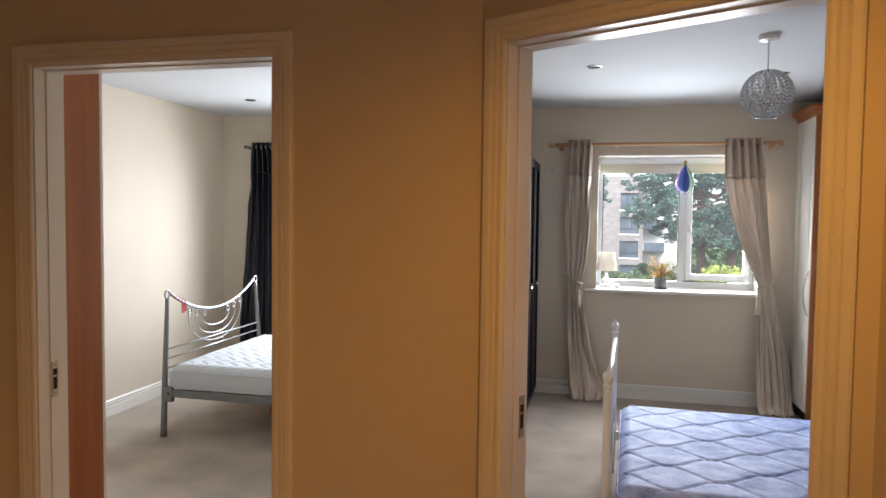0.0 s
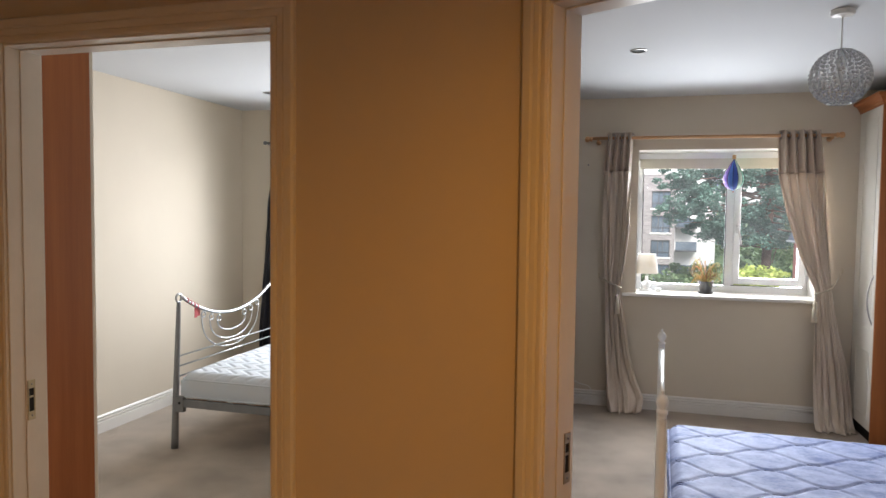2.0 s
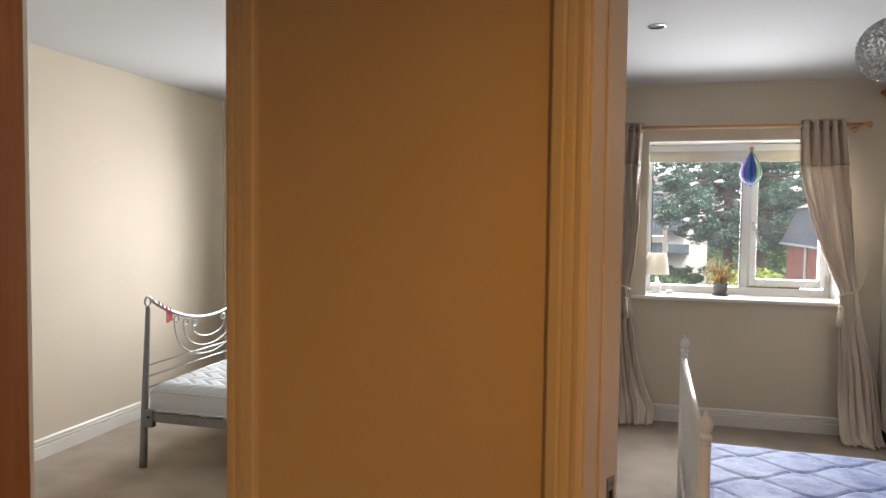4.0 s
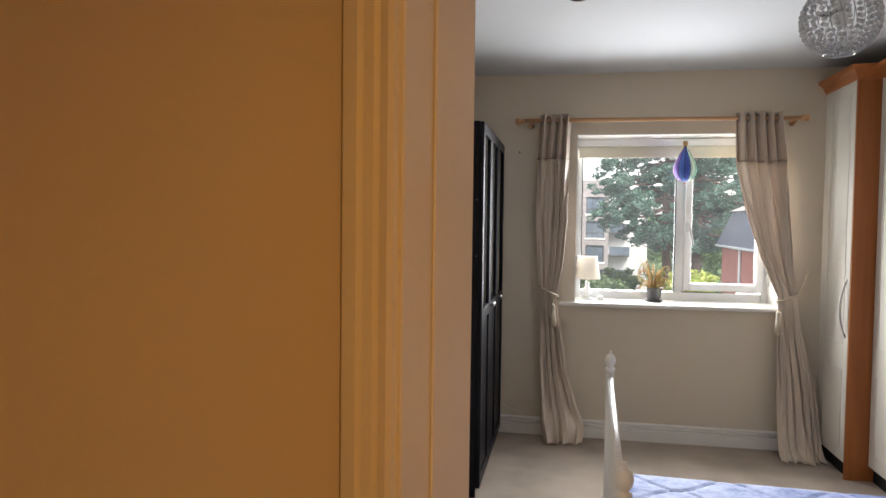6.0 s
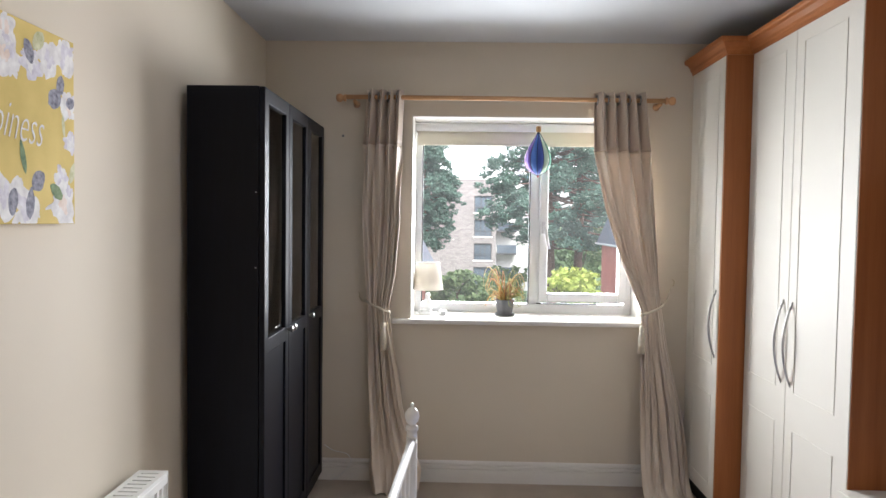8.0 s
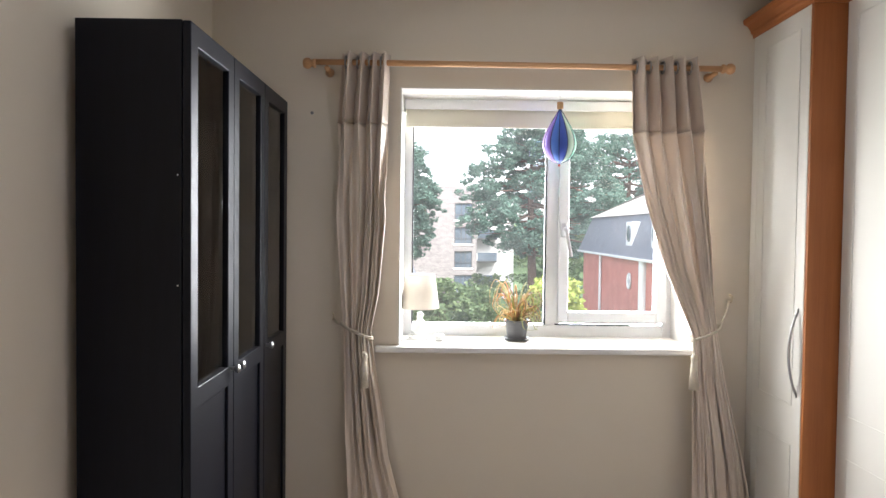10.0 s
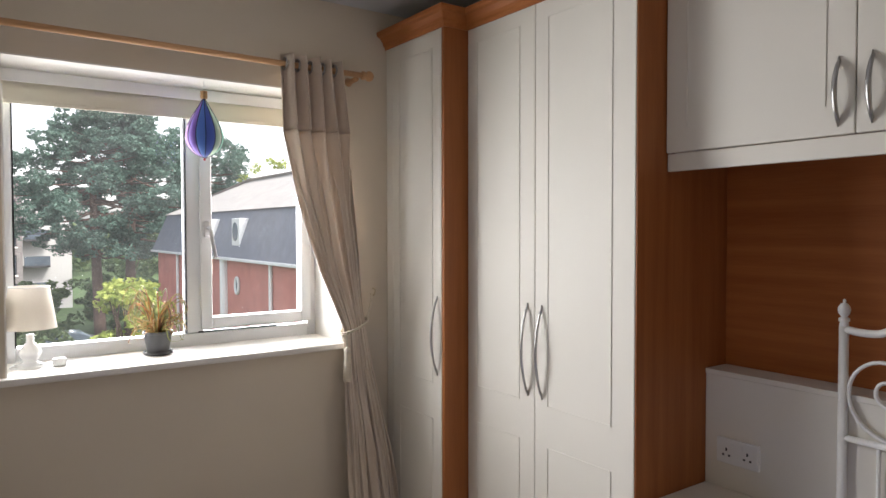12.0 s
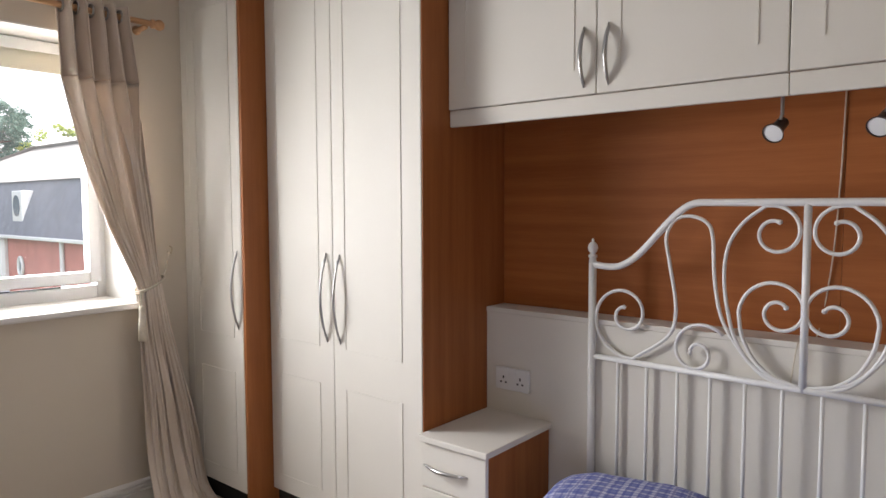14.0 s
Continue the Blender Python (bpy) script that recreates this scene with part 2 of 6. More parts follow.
structure("floor", bx(WEST - 0.2, EAST + 0.2, HALL_Y0 - 0.15, WIN_Y, -0.12, 0.0), M_carpet, "beige wall to wall carpet through bedrooms and hall")
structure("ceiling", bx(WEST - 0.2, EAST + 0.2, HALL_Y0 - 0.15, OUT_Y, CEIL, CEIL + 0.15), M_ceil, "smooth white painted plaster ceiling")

bm = bmesh.new()
for x0, x1 in ((WEST, L_X0 - 0.03), (L_X1 + 0.03, CX)):
    box(bm, x0, x1, WALL_A, WALL_B, 0, CEIL)
box(bm, L_X0 - 0.03, L_X1 + 0.03, WALL_A, WALL_B, DOOR_Z + 0.03, CEIL)
structure("wall_hall", bm, M_wall, "magnolia painted wall with a doorway to the second bedroom")

bm = bmesh.new()
T = 0.12
back = SKEW.inverted() @ Vector((CX, WALL_B, 0))
prism(bm, [(0, 0), (R_X0 - 0.03, 0), (R_X0 - 0.03, T), (back.x, back.y)], "z", 0, CEIL)
box(bm, R_X0 - 0.03, R_X1 + 0.03, 0, T, DOOR_Z + 0.03, CEIL)
box(bm, R_X1 + 0.03, 1.10, 0, T, 0, CEIL)
bm.transform(SKEW)
structure("wall_splayed", bm, M_wall, "magnolia painted splayed wall with the doorway to the main bedroom")

bm = bmesh.new()
for x0, x1 in ((WEST - 0.2, VX0), (VX1, WX0), (WX1, EAST + 0.2)):
    box(bm, x0, x1, WIN_Y, OUT_Y, -0.12, CEIL)
for x0, x1 in ((VX0, VX1), (WX0, WX1)):
    box(bm, x0, x1, WIN_Y, OUT_Y, -0.12, WZ0)
    box(bm, x0, x1, WIN_Y, OUT_Y, WZ1, CEIL)
structure("wall_north", bm, M_wall, "magnolia painted outer wall with deep window reveals")
structure("wall_dividing", bx(DIV_A, DIV_B, WALL_B, WIN_Y, 0, CEIL), M_wall, "magnolia painted wall between the two bedrooms")
structure("wall_west", bx(WEST - 0.15, WEST, HALL_Y0, WIN_Y, 0, CEIL), M_wall, "magnolia painted side wall of the second bedroom")
structure("wall_east", bx(EAST, EAST + 0.15, HALL_Y0, WIN_Y, 0, CEIL), M_wall, "magnolia painted side wall behind the fitted wardrobes")
structure("wall_south", bx(WEST, 1.36, HALL_Y0 - 0.15, HALL_Y0, 0, CEIL), M_wall, "magnolia painted end wall of the hall")
structure("wall_hall_side", bx(1.36, 1.48, HALL_Y0 - 0.15, 1.478, 0, CEIL), M_wall, "magnolia painted side wall of the hall")

structure("wall_bedroom_south", bx(1.482, EAST, 1.36, 1.476, 0, CEIL), M_wall, "magnolia painted near wall of the main bedroom")

SKIRT = ((0, 0), (0.016, 0), (0.016, 0.072), (0.007, 0.077), (0.015, 0.082), (0.015, 0.093), (0.006, 0.098), (0.013, 0.104), (0.011, 0.112), (0.004, 0.12), (0, 0.12))


def skirting(name, axis, at, side, a, b):
    """Moulded skirting along an axis on the wall face at the given place, standing out to the side (+1 or -1)."""
    bm = prism(bmesh.new(), [(at + side * d, z) for d, z in SKIRT], axis, a, b)
    structure(name, bm, M_trim, "white gloss moulded skirting board")


skirting("baseboard_north", "x", WIN_Y, -1, DIV_B + 0.016, 2.30)
skirting("baseboard_west", "y", DIV_B, 1, WALL_B, WIN_Y)
skirting("baseboard_second_room", "y", WEST, 1, WALL_B, WIN_Y)
skirting("baseboard_second_north", "x", WIN_Y, -1, WEST + 0.016, DIV_A)
skirting("baseboard_hall_middle", "x", WALL_A, -1, L_X1 + 0.08, CX)
skirting("baseboard_hall_west", "x", WALL_A, -1, WEST, L_X0 - 0.09)

ARCH = ((0.0, 0.0), (0.0, 0.012), (0.006, 0.015), (0.016, 0.015), (0.019, 0.011), (0.024, 0.016), (0.036, 0.018), (0.039, 0.014), (0.044, 0.020), (0.062, 0.021), (0.067, 0.017), (0.067, 0.0))


def architrave(name, x0, x1, z, y, side, m=Matrix()):
    """A moulded surround of three mitred lengths round a door opening, on the wall face at y."""
    bm = bmesh.new()
    rows = []
    for d, h in ARCH:
        d = d + 0.006
        rows.append([bm.verts.new(m @ Vector(p)) for p in ((x0 - d, y + side * h, 0), (x0 - d, y + side * h, z + d), (x1 + d, y + side * h, z + d), (x1 + d, y + side * h, 0))])
    for a, b in zip(rows, rows[1:]):
        for i in range(3):
            bm.faces.new((a[i], a[i + 1], b[i + 1], b[i]))
    return structure(name, bm, M_trim, "white gloss moulded architrave round a doorway")


def lining(name, x0, x1, z, y0, y1, m=Matrix()):
    t = thing(name, *(m @ Vector(((x0 + x1) / 2, y0, 0))), "white gloss door lining with planted stops", kind="structure")
    a, b, s0, s1 = y0 - 0.004, y1 + 0.004, y0 + 0.045, y1 - 0.045
    for n, d in (("jamb", (x0 - 0.03, x0, a, b, 0, z)), ("jamb", (x1, x1 + 0.03, a, b, 0, z)), ("head", (x0 - 0.03, x1 + 0.03, a, b, z, z + 0.03)),
                 ("stop", (x0, x0 + 0.004, s0, s1, 0, z)), ("stop", (x1 - 0.004, x1, s0, s1, 0, z)), ("stop", (x0 + 0.004, x1 - 0.004, s0, s1, z - 0.004, z))):
        bm = bx(*d, bevel=0.0015, seg=1)
        bm.transform(m)
        part(n, bm, M_trim, t)
    return t


def strike_plate(x, y, z, side, m=Matrix()):
    p = m @ Vector((x, y, z))
    t = thing("strike_plate", *p, "worn brass strike plate let into the door lining", "strike plate", rz=math.degrees(m.to_euler().z))
    x, y, z = 0, 0, 0
    a, b = sorted((x, x + side * 0.0035))
    bm = bmesh.new()
    for z0, z1 in ((-0.062, -0.036), (0.036, 0.062)):
        box(bm, a, b, y - 0.0135, y + 0.0135, z + z0, z + z1, 0.001, 1)
    for y0, y1 in ((-0.0135, -0.009), (0.009, 0.0135)):
        box(bm, a, b, y + y0, y + y1, z - 0.036, z + 0.036, 0.001, 1)
    part("plate", bm, M_brass, t, local=True)
    part("keep_box", bx(min(x, x + side * 0.001), max(x, x + side * 0.001), y - 0.009, y + 0.009, z - 0.036, z + 0.036), M_dark, t, "dark latch recess", local=True)
    bm = bmesh.new()
    for zz in (0.010,):
        box(bm, min(x, x + side * 0.0028), max(x, x + side * 0.0028), y - 0.007, y + 0.007, z + zz - 0.003, z + zz + 0.003)
    part("keep_bar", bm, M_brass, t, local=True)
    for zz in (-0.049, 0.049):
        bm = ball(bmesh.new(), b if side > 0 else a, y, z + zz, 0.0035, 1)
        part("screw", bm, M_chrome, t, local=True)


architrave("door_trim_1", L_X0, L_X1, DOOR_Z, WALL_A, -1)
architrave("door_trim_2", R_X0, R_X1, DOOR_Z, 0, -1, SKEW)
architrave("door_trim_3", L_X0, L_X1, DOOR_Z, WALL_B, 1)
architrave("door_trim_4", R_X0, R_X1, DOOR_Z, T, 1, SKEW)
lining("door_lining_1", L_X0, L_X1, DOOR_Z, WALL_A, WALL_B)
lining("door_lining_2", R_X0, R_X1, DOOR_Z, 0, T, SKEW)
strike_plate(L_X0 + 0.004, 1.962, 0.92, 1)
strike_plate(R_X0, T - 0.026, 0.92, 1, SKEW)


def window(name, x0, x1, mull, sash_right):
    """A white plastic window with a fixed light and an opening sash."""
    t = thing(name, (x0 + x1) / 2, 6.12, WZ0, "white plastic window with a fixed pane and a side-hung sash", kind="structure")
    y0, y1 = 6.10, 6.17
    f = bmesh.new()
    box(f, x0, x0 + 0.045, y0, y1, WZ0, WZ1, 0.004)
    box(f, x1 - 0.045, x1, y0, y1, WZ0, WZ1, 0.004)
    box(f, x0 + 0.045, x1 - 0.045, y0, y1, WZ0, WZ0 + 0.07, 0.004)
    box(f, x0 + 0.045, x1 - 0.045, y0, y1, WZ1 - 0.05, WZ1, 0.004)
    box(f, mull - 0.035, mull + 0.035, y0, y1, WZ0 + 0.07, WZ1 - 0.05, 0.004)
    part("window_frame", f, M_upvc, t)
    s0, s1 = mull + 0.022, x1 - 0.03
    s = bmesh.new()
    z0, z1 = WZ0 + 0.085, WZ1 - 0.035
    for a, b, c, d in ((s0, s0 + 0.05, z0, z1), (s1 - 0.05, s1, z0, z1), (s0 + 0.05, s1 - 0.05, z0, z0 + 0.05), (s0 + 0.05, s1 - 0.05, z1 - 0.05, z1)):
        box(s, a, b, y0 - 0.014, y1 - 0.02, c, d, 0.005)
    sash = part("sash", s, M_upvc, t)
    g = bx(s0 + 0.04, s1 - 0.04, 6.125, 6.131, z0 + 0.04, z1 - 0.04)
    p = part("pane", g, M_window_glass, t, "clear glass pane")
    p.visible_shadow = False
    p = part("pane", bx(x0 + 0.04, mull - 0.03, 6.135, 6.141, WZ0 + 0.06, WZ1 - 0.045), M_window_glass, t, "clear glass pane")
    p.visible_shadow = False
    bd = bmesh.new()
    for a, b in ((x0 + 0.045, x0 + 0.05), (mull - 0.04, mull - 0.035)):
        box(bd, a, b, y0 - 0.001, y0 + 0.03, WZ0 + 0.07, WZ1 - 0.05)
    part("gasket", bd, M_dark, t, "thin dark rubber gasket")
    h = bmesh.new()
    hx = s0 + 0.024
    box(h, hx - 0.012, hx + 0.012, y0 - 0.028, y0 - 0.013, 1.39, 1.46, 0.005)
    tube(h, smooth_line([(hx, y0 - 0.03, 1.43), (hx + 0.004, y0 - 0.055, 1.43), (hx + 0.012, y0 - 0.058, 1.39), (hx + 0.03, y0 - 0.055, 1.30)]), 0.008, 8, flat=0.7)
    part("sash_handle", h, M_satinmetal, sash, "satin metal sash handle")
    # solid dark strip drawn for the shade in the gap under the sash
    shade_strip = bmesh.new()
    box(shade_strip, s0 - 0.01, s0 + 0.35, y0 - 0.004, y0 + 0.002, WZ0 + 0.071, WZ0 + 0.077)
    part("gap_shade", shade_strip, M_dark, t, "dark strip for the shaded gap under the sash")
    return t


window("window_1", WX0, WX1, 1.497, True)
window("window_2", VX0, VX1, -1.36, True)


def sill_board(name, x0, x1):
    bm = bmesh.new()
    box(bm, x0 + 0.002, x1 - 0.002, WIN_Y - 0.002, 6.10, WZ0 - 0.012, WZ0 + 0.015, 0)
    box(bm, x0 - 0.10, x1 + 0.10, WIN_Y - 0.042, WIN_Y - 0.002, WZ0 - 0.012, WZ0 + 0.015, 0.008, 3)
    structure(name, bm, M_trim, "white gloss window board with a rounded nosing")


sill_board("window_sill_1", WX0, WX1)
sill_board("window_sill_2", VX0, VX1)


def reveal_lining(name, x0, x1):
    bm = bmesh.new()
    box(bm, x0, x0 + 0.006, WIN_Y - 0.002, 6.10, WZ0 + 0.015, WZ1 - 0.006)
    box(bm, x1 - 0.006, x1, WIN_Y - 0.002, 6.10, WZ0 + 0.015, WZ1 - 0.006)
    box(bm, x0, x1, WIN_Y - 0.002, 6.10, WZ1 - 0.006, WZ1)
    structure(name, bm, M_trim, "white painted window reveal")


reveal_lining("trim_reveal_1", WX0, WX1)
reveal_lining("trim_reveal_2", VX0, VX1)

# ---- fitted furniture of the main bedroom ----
END_X, MAIN_X, OVER_X, END_Y, TOWER_Y = 2.30, 2.42, 2.565, 5.343, 4.455
TOP = 2.27


def panel_door(name, parent, x, y0, y1, z0, z1, panels, thick=0.019, rails=True):
    """A cream door on the plane x; raised strips stand in for the grooves round its fields."""
    bm = bmesh.new()
    box(bm, x, x + thick, y0 + 0.0015, y1 - 0.0015, z0, z1, 0.003)
    d = part(name, bm, M_cream, parent)
    for a, b, c, e in panels:
        w = 0.0045
        if not rails:
            for y in (a, b - w):
                g = bmesh.new()
                prism_groove(g, x, y, y + w, c, e)
                part("groove_strip", g, M_cream, d, "raised cream strip in place of a door groove")
            continue
        g = bmesh.new()
        for p in ((a, a + w, c, e), (b - w, b, c, e), (a + w, b - w, c, c + w), (a + w, b - w, e - w, e)):
            prism_groove(g, x, *p)
        part("groove_strip", g, M_cream, d, "raised cream strip in place of a groove round a door field")
    return d


def prism_groove(bm, x, y0, y1, z0, z1):
    box(bm, x - 0.0026, x + 0.0005, y0, y1, z0, z1)


def bow_handle(name, parent, x, y, z0, z1, reach=0.032, width=0.011, m=None, bulk=1.2):
    """A flat bow handle with pointed feet."""
    n = 15
    pts, top = [], []
    bm = bmesh.new()
    for i in range(n):
        t = i / (n - 1)
        s = math.sin(math.pi * t)
        pts.append((x - 0.003 - reach * s ** 0.8, y, z0 + (z1 - z0) * t))
    tube(bm, pts, lambda t: bulk * (0.0042 + 0.002 * math.sin(math.pi * t)), 8, flat=width / 0.009 * 0.6)
    for z, s in ((z0, 1), (z1, -1)):
        tube(bm, [(x - 0.002, y, z - s * 0.012), (x - 0.005, y, z + s * 0.004), (x - 0.012, y, z + s * 0.02)], lambda t: 0.002 + 0.004 * t, 8)
    if m is not None:
        bm.transform(m)
    return part(name, bm, M_chrome, parent, "brushed nickel bow handle", smooth="all")


# the end wardrobe beside the window
w = thing("wardrobe", 2.62, 5.58, 0, "tall narrow cream fitted wardrobe with a cherry side panel", "wardrobe", "fitted wardrobes")
part("body", bx(END_X + 0.02, EAST - 0.002, END_Y + 0.018, WIN_Y - 0.003, 0.09, TOP), M_cream, w)
part("side_panel", bx(END_X, EAST - 0.002, END_Y, END_Y + 0.018, 0, TOP, bevel=0.001, seg=1), M_cherry, w, "cherry veneer side panel")
part("plinth", bx(END_X + 0.03, END_X + 0.045, END_Y + 0.019, WIN_Y - 0.003, 0, 0.088), M_dark, w, "dark recessed plinth")
part("filler", bx(END_X + 0.002, END_X + 0.02, WIN_Y - 0.055, WIN_Y - 0.004, 0.09, TOP - 0.002, bevel=0.002), M_cream, w)
d = panel_door("door", w, END_X, END_Y + 0.02, WIN_Y - 0.058, 0.092, TOP - 0.004,
               [(END_Y + 0.085, WIN_Y - 0.12, 0.765, 2.19), (END_Y + 0.085, WIN_Y - 0.12, 0.165, 0.615)])
bow_handle("handle", d, END_X, END_Y + 0.05, 0.816, 1.13)

# the double wardrobe
w = thing("wardrobe", 2.68, 4.9, 0, "tall double cream fitted wardrobe with grooved doors", "wardrobe", "fitted wardrobes")
part("body", bx(MAIN_X + 0.02, EAST - 0.002, TOWER_Y + 0.019, END_Y - 0.002, 0.09, TOP), M_cream, w)
part("side_panel", bx(MAIN_X + 0.003, EAST - 0.002, TOWER_Y, TOWER_Y + 0.018, 0, TOP, bevel=0.001, seg=1), M_cherry, w, "cherry veneer side panel")
part("plinth", bx(MAIN_X + 0.03, MAIN_X + 0.045, TOWER_Y + 0.02, END_Y - 0.002, 0, 0.088), M_dark, w, "dark recessed plinth")
MID = 4.925
d = panel_door("door", w, MAIN_X, MID, END_Y - 0.004, 0.092, TOP - 0.004, [(5.01, 5.275, 0.765, 2.2), (5.01, 5.275, 0.165, 0.615)])
bow_handle("handle", d, MAIN_X, MID + 0.038, 0.80, 1.132)
d = panel_door("door", w, MAIN_X, TOWER_Y + 0.004, MID, 0.092, TOP - 0.004, [(4.555, 4.858, 0.765, 2.2), (4.555, 4.858, 0.165, 0.615)])
bow_handle("handle", d, MAIN_X, MID - 0.04, 0.80, 1.13)

# cornice, one mitred length over all the units
CROWN = ((0.0, -0.012), (0.006, -0.012), (0.008, 0.002), (0.016, 0.008), (0.018, 0.02), (0.032, 0.038), (0.046, 0.044), (0.05, 0.052), (0.05, 0.064), (0.0, 0.064))


def cornice(name, path):
    """A moulding swept along the front corners (x, y) of the units, standing out to the room."""
    bm = bmesh.new()
    n = len(path)
    offs = []
    for i, (x, y) in enumerate(path):
        dirs = []
        if i:
            dirs.append(Vector((x - path[i - 1][0], y - path[i - 1][1])).normalized())
        if i < n - 1:
            dirs.append(Vector((path[i + 1][0] - x, path[i + 1][1] - y)).normalized())
        nrm = [Vector((d.y, -d.x)) for d in dirs]
        v = nrm[0] if len(nrm) == 1 else (nrm[0] + nrm[1]) / (1 + nrm[0].dot(nrm[1]))
        offs.append(v)
    rows = [[bm.verts.new((x + o.x * d, y + o.y * d, TOP + h)) for (x, y), o in zip(path, offs)] for d, h in CROWN]
    for a, b in zip(rows, rows[1:]):
        for i in range(n - 1):
            bm.faces.new((a[i], a[i + 1], b[i + 1], b[i]))
    ob = part(name, bm, M_crown, origin=(*path[0], TOP))
    return tagged(ob, "cherry stained cornice moulding along the wardrobe tops", "cornice")


cornice("cornice", [(END_X, WIN_Y - 0.004), (END_X, END_Y), (MAIN_X, END_Y), (MAIN_X, TOWER_Y), (OVER_X, TOWER_Y), (OVER_X, 2.19)])

# bridge of cabinets over the bed
EDGES = (TOWER_Y - 0.003, 3.872, 3.335, 2.765, 2.19)
for k in (0, 2):
    y1, ym, y0 = EDGES[k], EDGES[k + 1], EDGES[k + 2]
    c = thing("overbed_cabinet", 2.74, (y0 + y1) / 2, 1.62, "cream double cabinet bridging over the bed head", "cabinet", "overbed cabinets")
    part("body", bx(OVER_X + 0.02, EAST - 0.002, y0 + 0.002, y1 - 0.001, 1.675, TOP), M_cream, c)
    part("pelmet", bx(OVER_X + 0.004, OVER_X + 0.022, y0 + 0.001, y1 - 0.001, 1.612, 1.669, bevel=0.002), M_cream, c, "cream light pelmet under the doors")
    for a, b, hy in ((ym, y1, ym + 0.042), (y0, ym, ym - 0.04)):
        pa, pb = a + 0.075, b - 0.075
        d = panel_door("door", c, OVER_X - 0.004, a, b, 1.672, TOP - 0.004, [(pa, pb, 1.75, 2.19)], rails=False)
        bow_handle("handle", d, OVER_X - 0.004, hy, 1.705, 1.865, 0.024, bulk=1.6)

t = thing("back_panel", 2.93, 3.3, 0.93, "cherry veneer back panel of the bed alcove", "panel")
for y0, y1 in ((2.19, 3.259), (3.2602, TOWER_Y - 0.001)):
    part("board", bx(2.918, EAST - 0.002, y0, y1, 0.90, 1.70, bevel=0.0006, seg=1), M_cherry_y, t)
t = thing("headboard_panel", 2.87, 3.3, 0, "cream low wall panel with a narrow ledge behind the bed", "panel")
part("board", bx(2.80, 2.818, 2.19, TOWER_Y - 0.001, 0, 0.916, bevel=0.001, seg=1), M_cream, t)
part("ledge", bx(2.796, 2.917, 2.19, TOWER_Y - 0.001, 0.917, 0.935, bevel=0.002), M_cream, t)

# bedside chest
b = thing("bedside_chest", 2.61, 4.31, 0, "cream bedside chest of drawers with cherry sides", "bedside table")
part("body", bx(2.42, 2.796, 4.168, TOWER_Y - 0.002, 0.0, 0.508), M_cherry, b, "cherry veneer carcass")
part("top", bx(2.385, 2.797, 4.155, TOWER_Y - 0.002, 0.51, 0.532, bevel=0.003), M_cream, b)
for z0, z1 in ((0.345, 0.503), (0.18, 0.341), (0.02, 0.176)):
    d = part("drawer_front", bx(2.402, 2.419, 4.17, TOWER_Y - 0.005, z0, z1, bevel=0.002), M_cream, b)
    zc = (z0 + z1) / 2
    m = Matrix.Translation((2.402, 4.34, zc)) @ Matrix.Rotation(radians(90), 4, "X") @ Matrix.Translation((-2.402, -4.34, -zc))
    bow_handle("handle", d, 2.402, 4.34, zc - 0.085, zc + 0.085, 0.022, m=m)

# double socket
s = thing("wall_socket", 2.80, 4.352, 0.652, "white double switched wall socket", "socket")
part("plate", bx(2.786, 2.7995, 4.25, 4.402, 0.622, 0.708, bevel=0.003), M_plastic, s)
for yc in (4.289, 4.365):
    part("pin_hole", bx(2.7852, 2.7862, yc - 0.003, yc + 0.003, 0.665, 0.676), M_dark, s, "dark pin hole")
    for dy in (-0.011, 0.011):
        part("pin_hole", bx(2.7852, 2.7862, yc + dy - 0.004, yc + dy + 0.004, 0.648, 0.6545), M_dark, s, "dark pin hole")
for yc in (4.312, 4.342):
    part("rocker", bx(2.783, 2.7862, yc - 0.006, yc + 0.006, 0.680, 0.694, bevel=0.001), M_plastic, s)

# reading spots under the bridge
M_bronze = mat("dark_bronze", (0.10, 0.07, 0.055), 0.35, 0.8, var=0.1, scale=40, bump=0.02)
for yc in (3.37, 3.13):
    s = thing("reading_spot", 2.64, yc, 1.69, "small nickel reading spot hung under the cabinets", "spotlight", "reading spots")
    part("stem", tube(bmesh.new(), [(2.655, yc, 1.675), (2.655, yc, 1.575), (2.652, yc + 0.004, 1.56)], 0.005), M_chrome, s)
    bm = bmesh.new()
    lathe(bm, [(0.008, 0.035), (0.016, 0.03), (0.017, -0.005), (0.029, -0.034), (0.026, -0.034)], 0, 0, 20, cap=False)
    m = look((2.65, yc + 0.008, 1.54), (2.25, yc + 0.10, 1.28))
    bm.transform(m)
    part("head", bm, M_bronze, s, "dark bronze lamp head", smooth=True)
    bm = lathe(bmesh.new(), [(0.026, -0.031), (0.015, -0.0325), (0.001, -0.033)], 0, 0, 20)
    bm.transform(m)
    part("lens", bm, M_plastic, s, "frosted white lens")
cable = thing("cable", 2.915, 3.28, 0.93, "thin pale cable down the alcove panel", "cable")
part("lead", tube(bmesh.new(), smooth_line([(2.914, 3.262, 1.688), (2.914, 3.27, 1.4), (2.912, 3.285, 1.15), (2.913, 3.318, 0.937), (2.792, 3.34, 0.94), (2.789, 3.36, 0.8)]), 0.0022, 6), M_cord, cable)

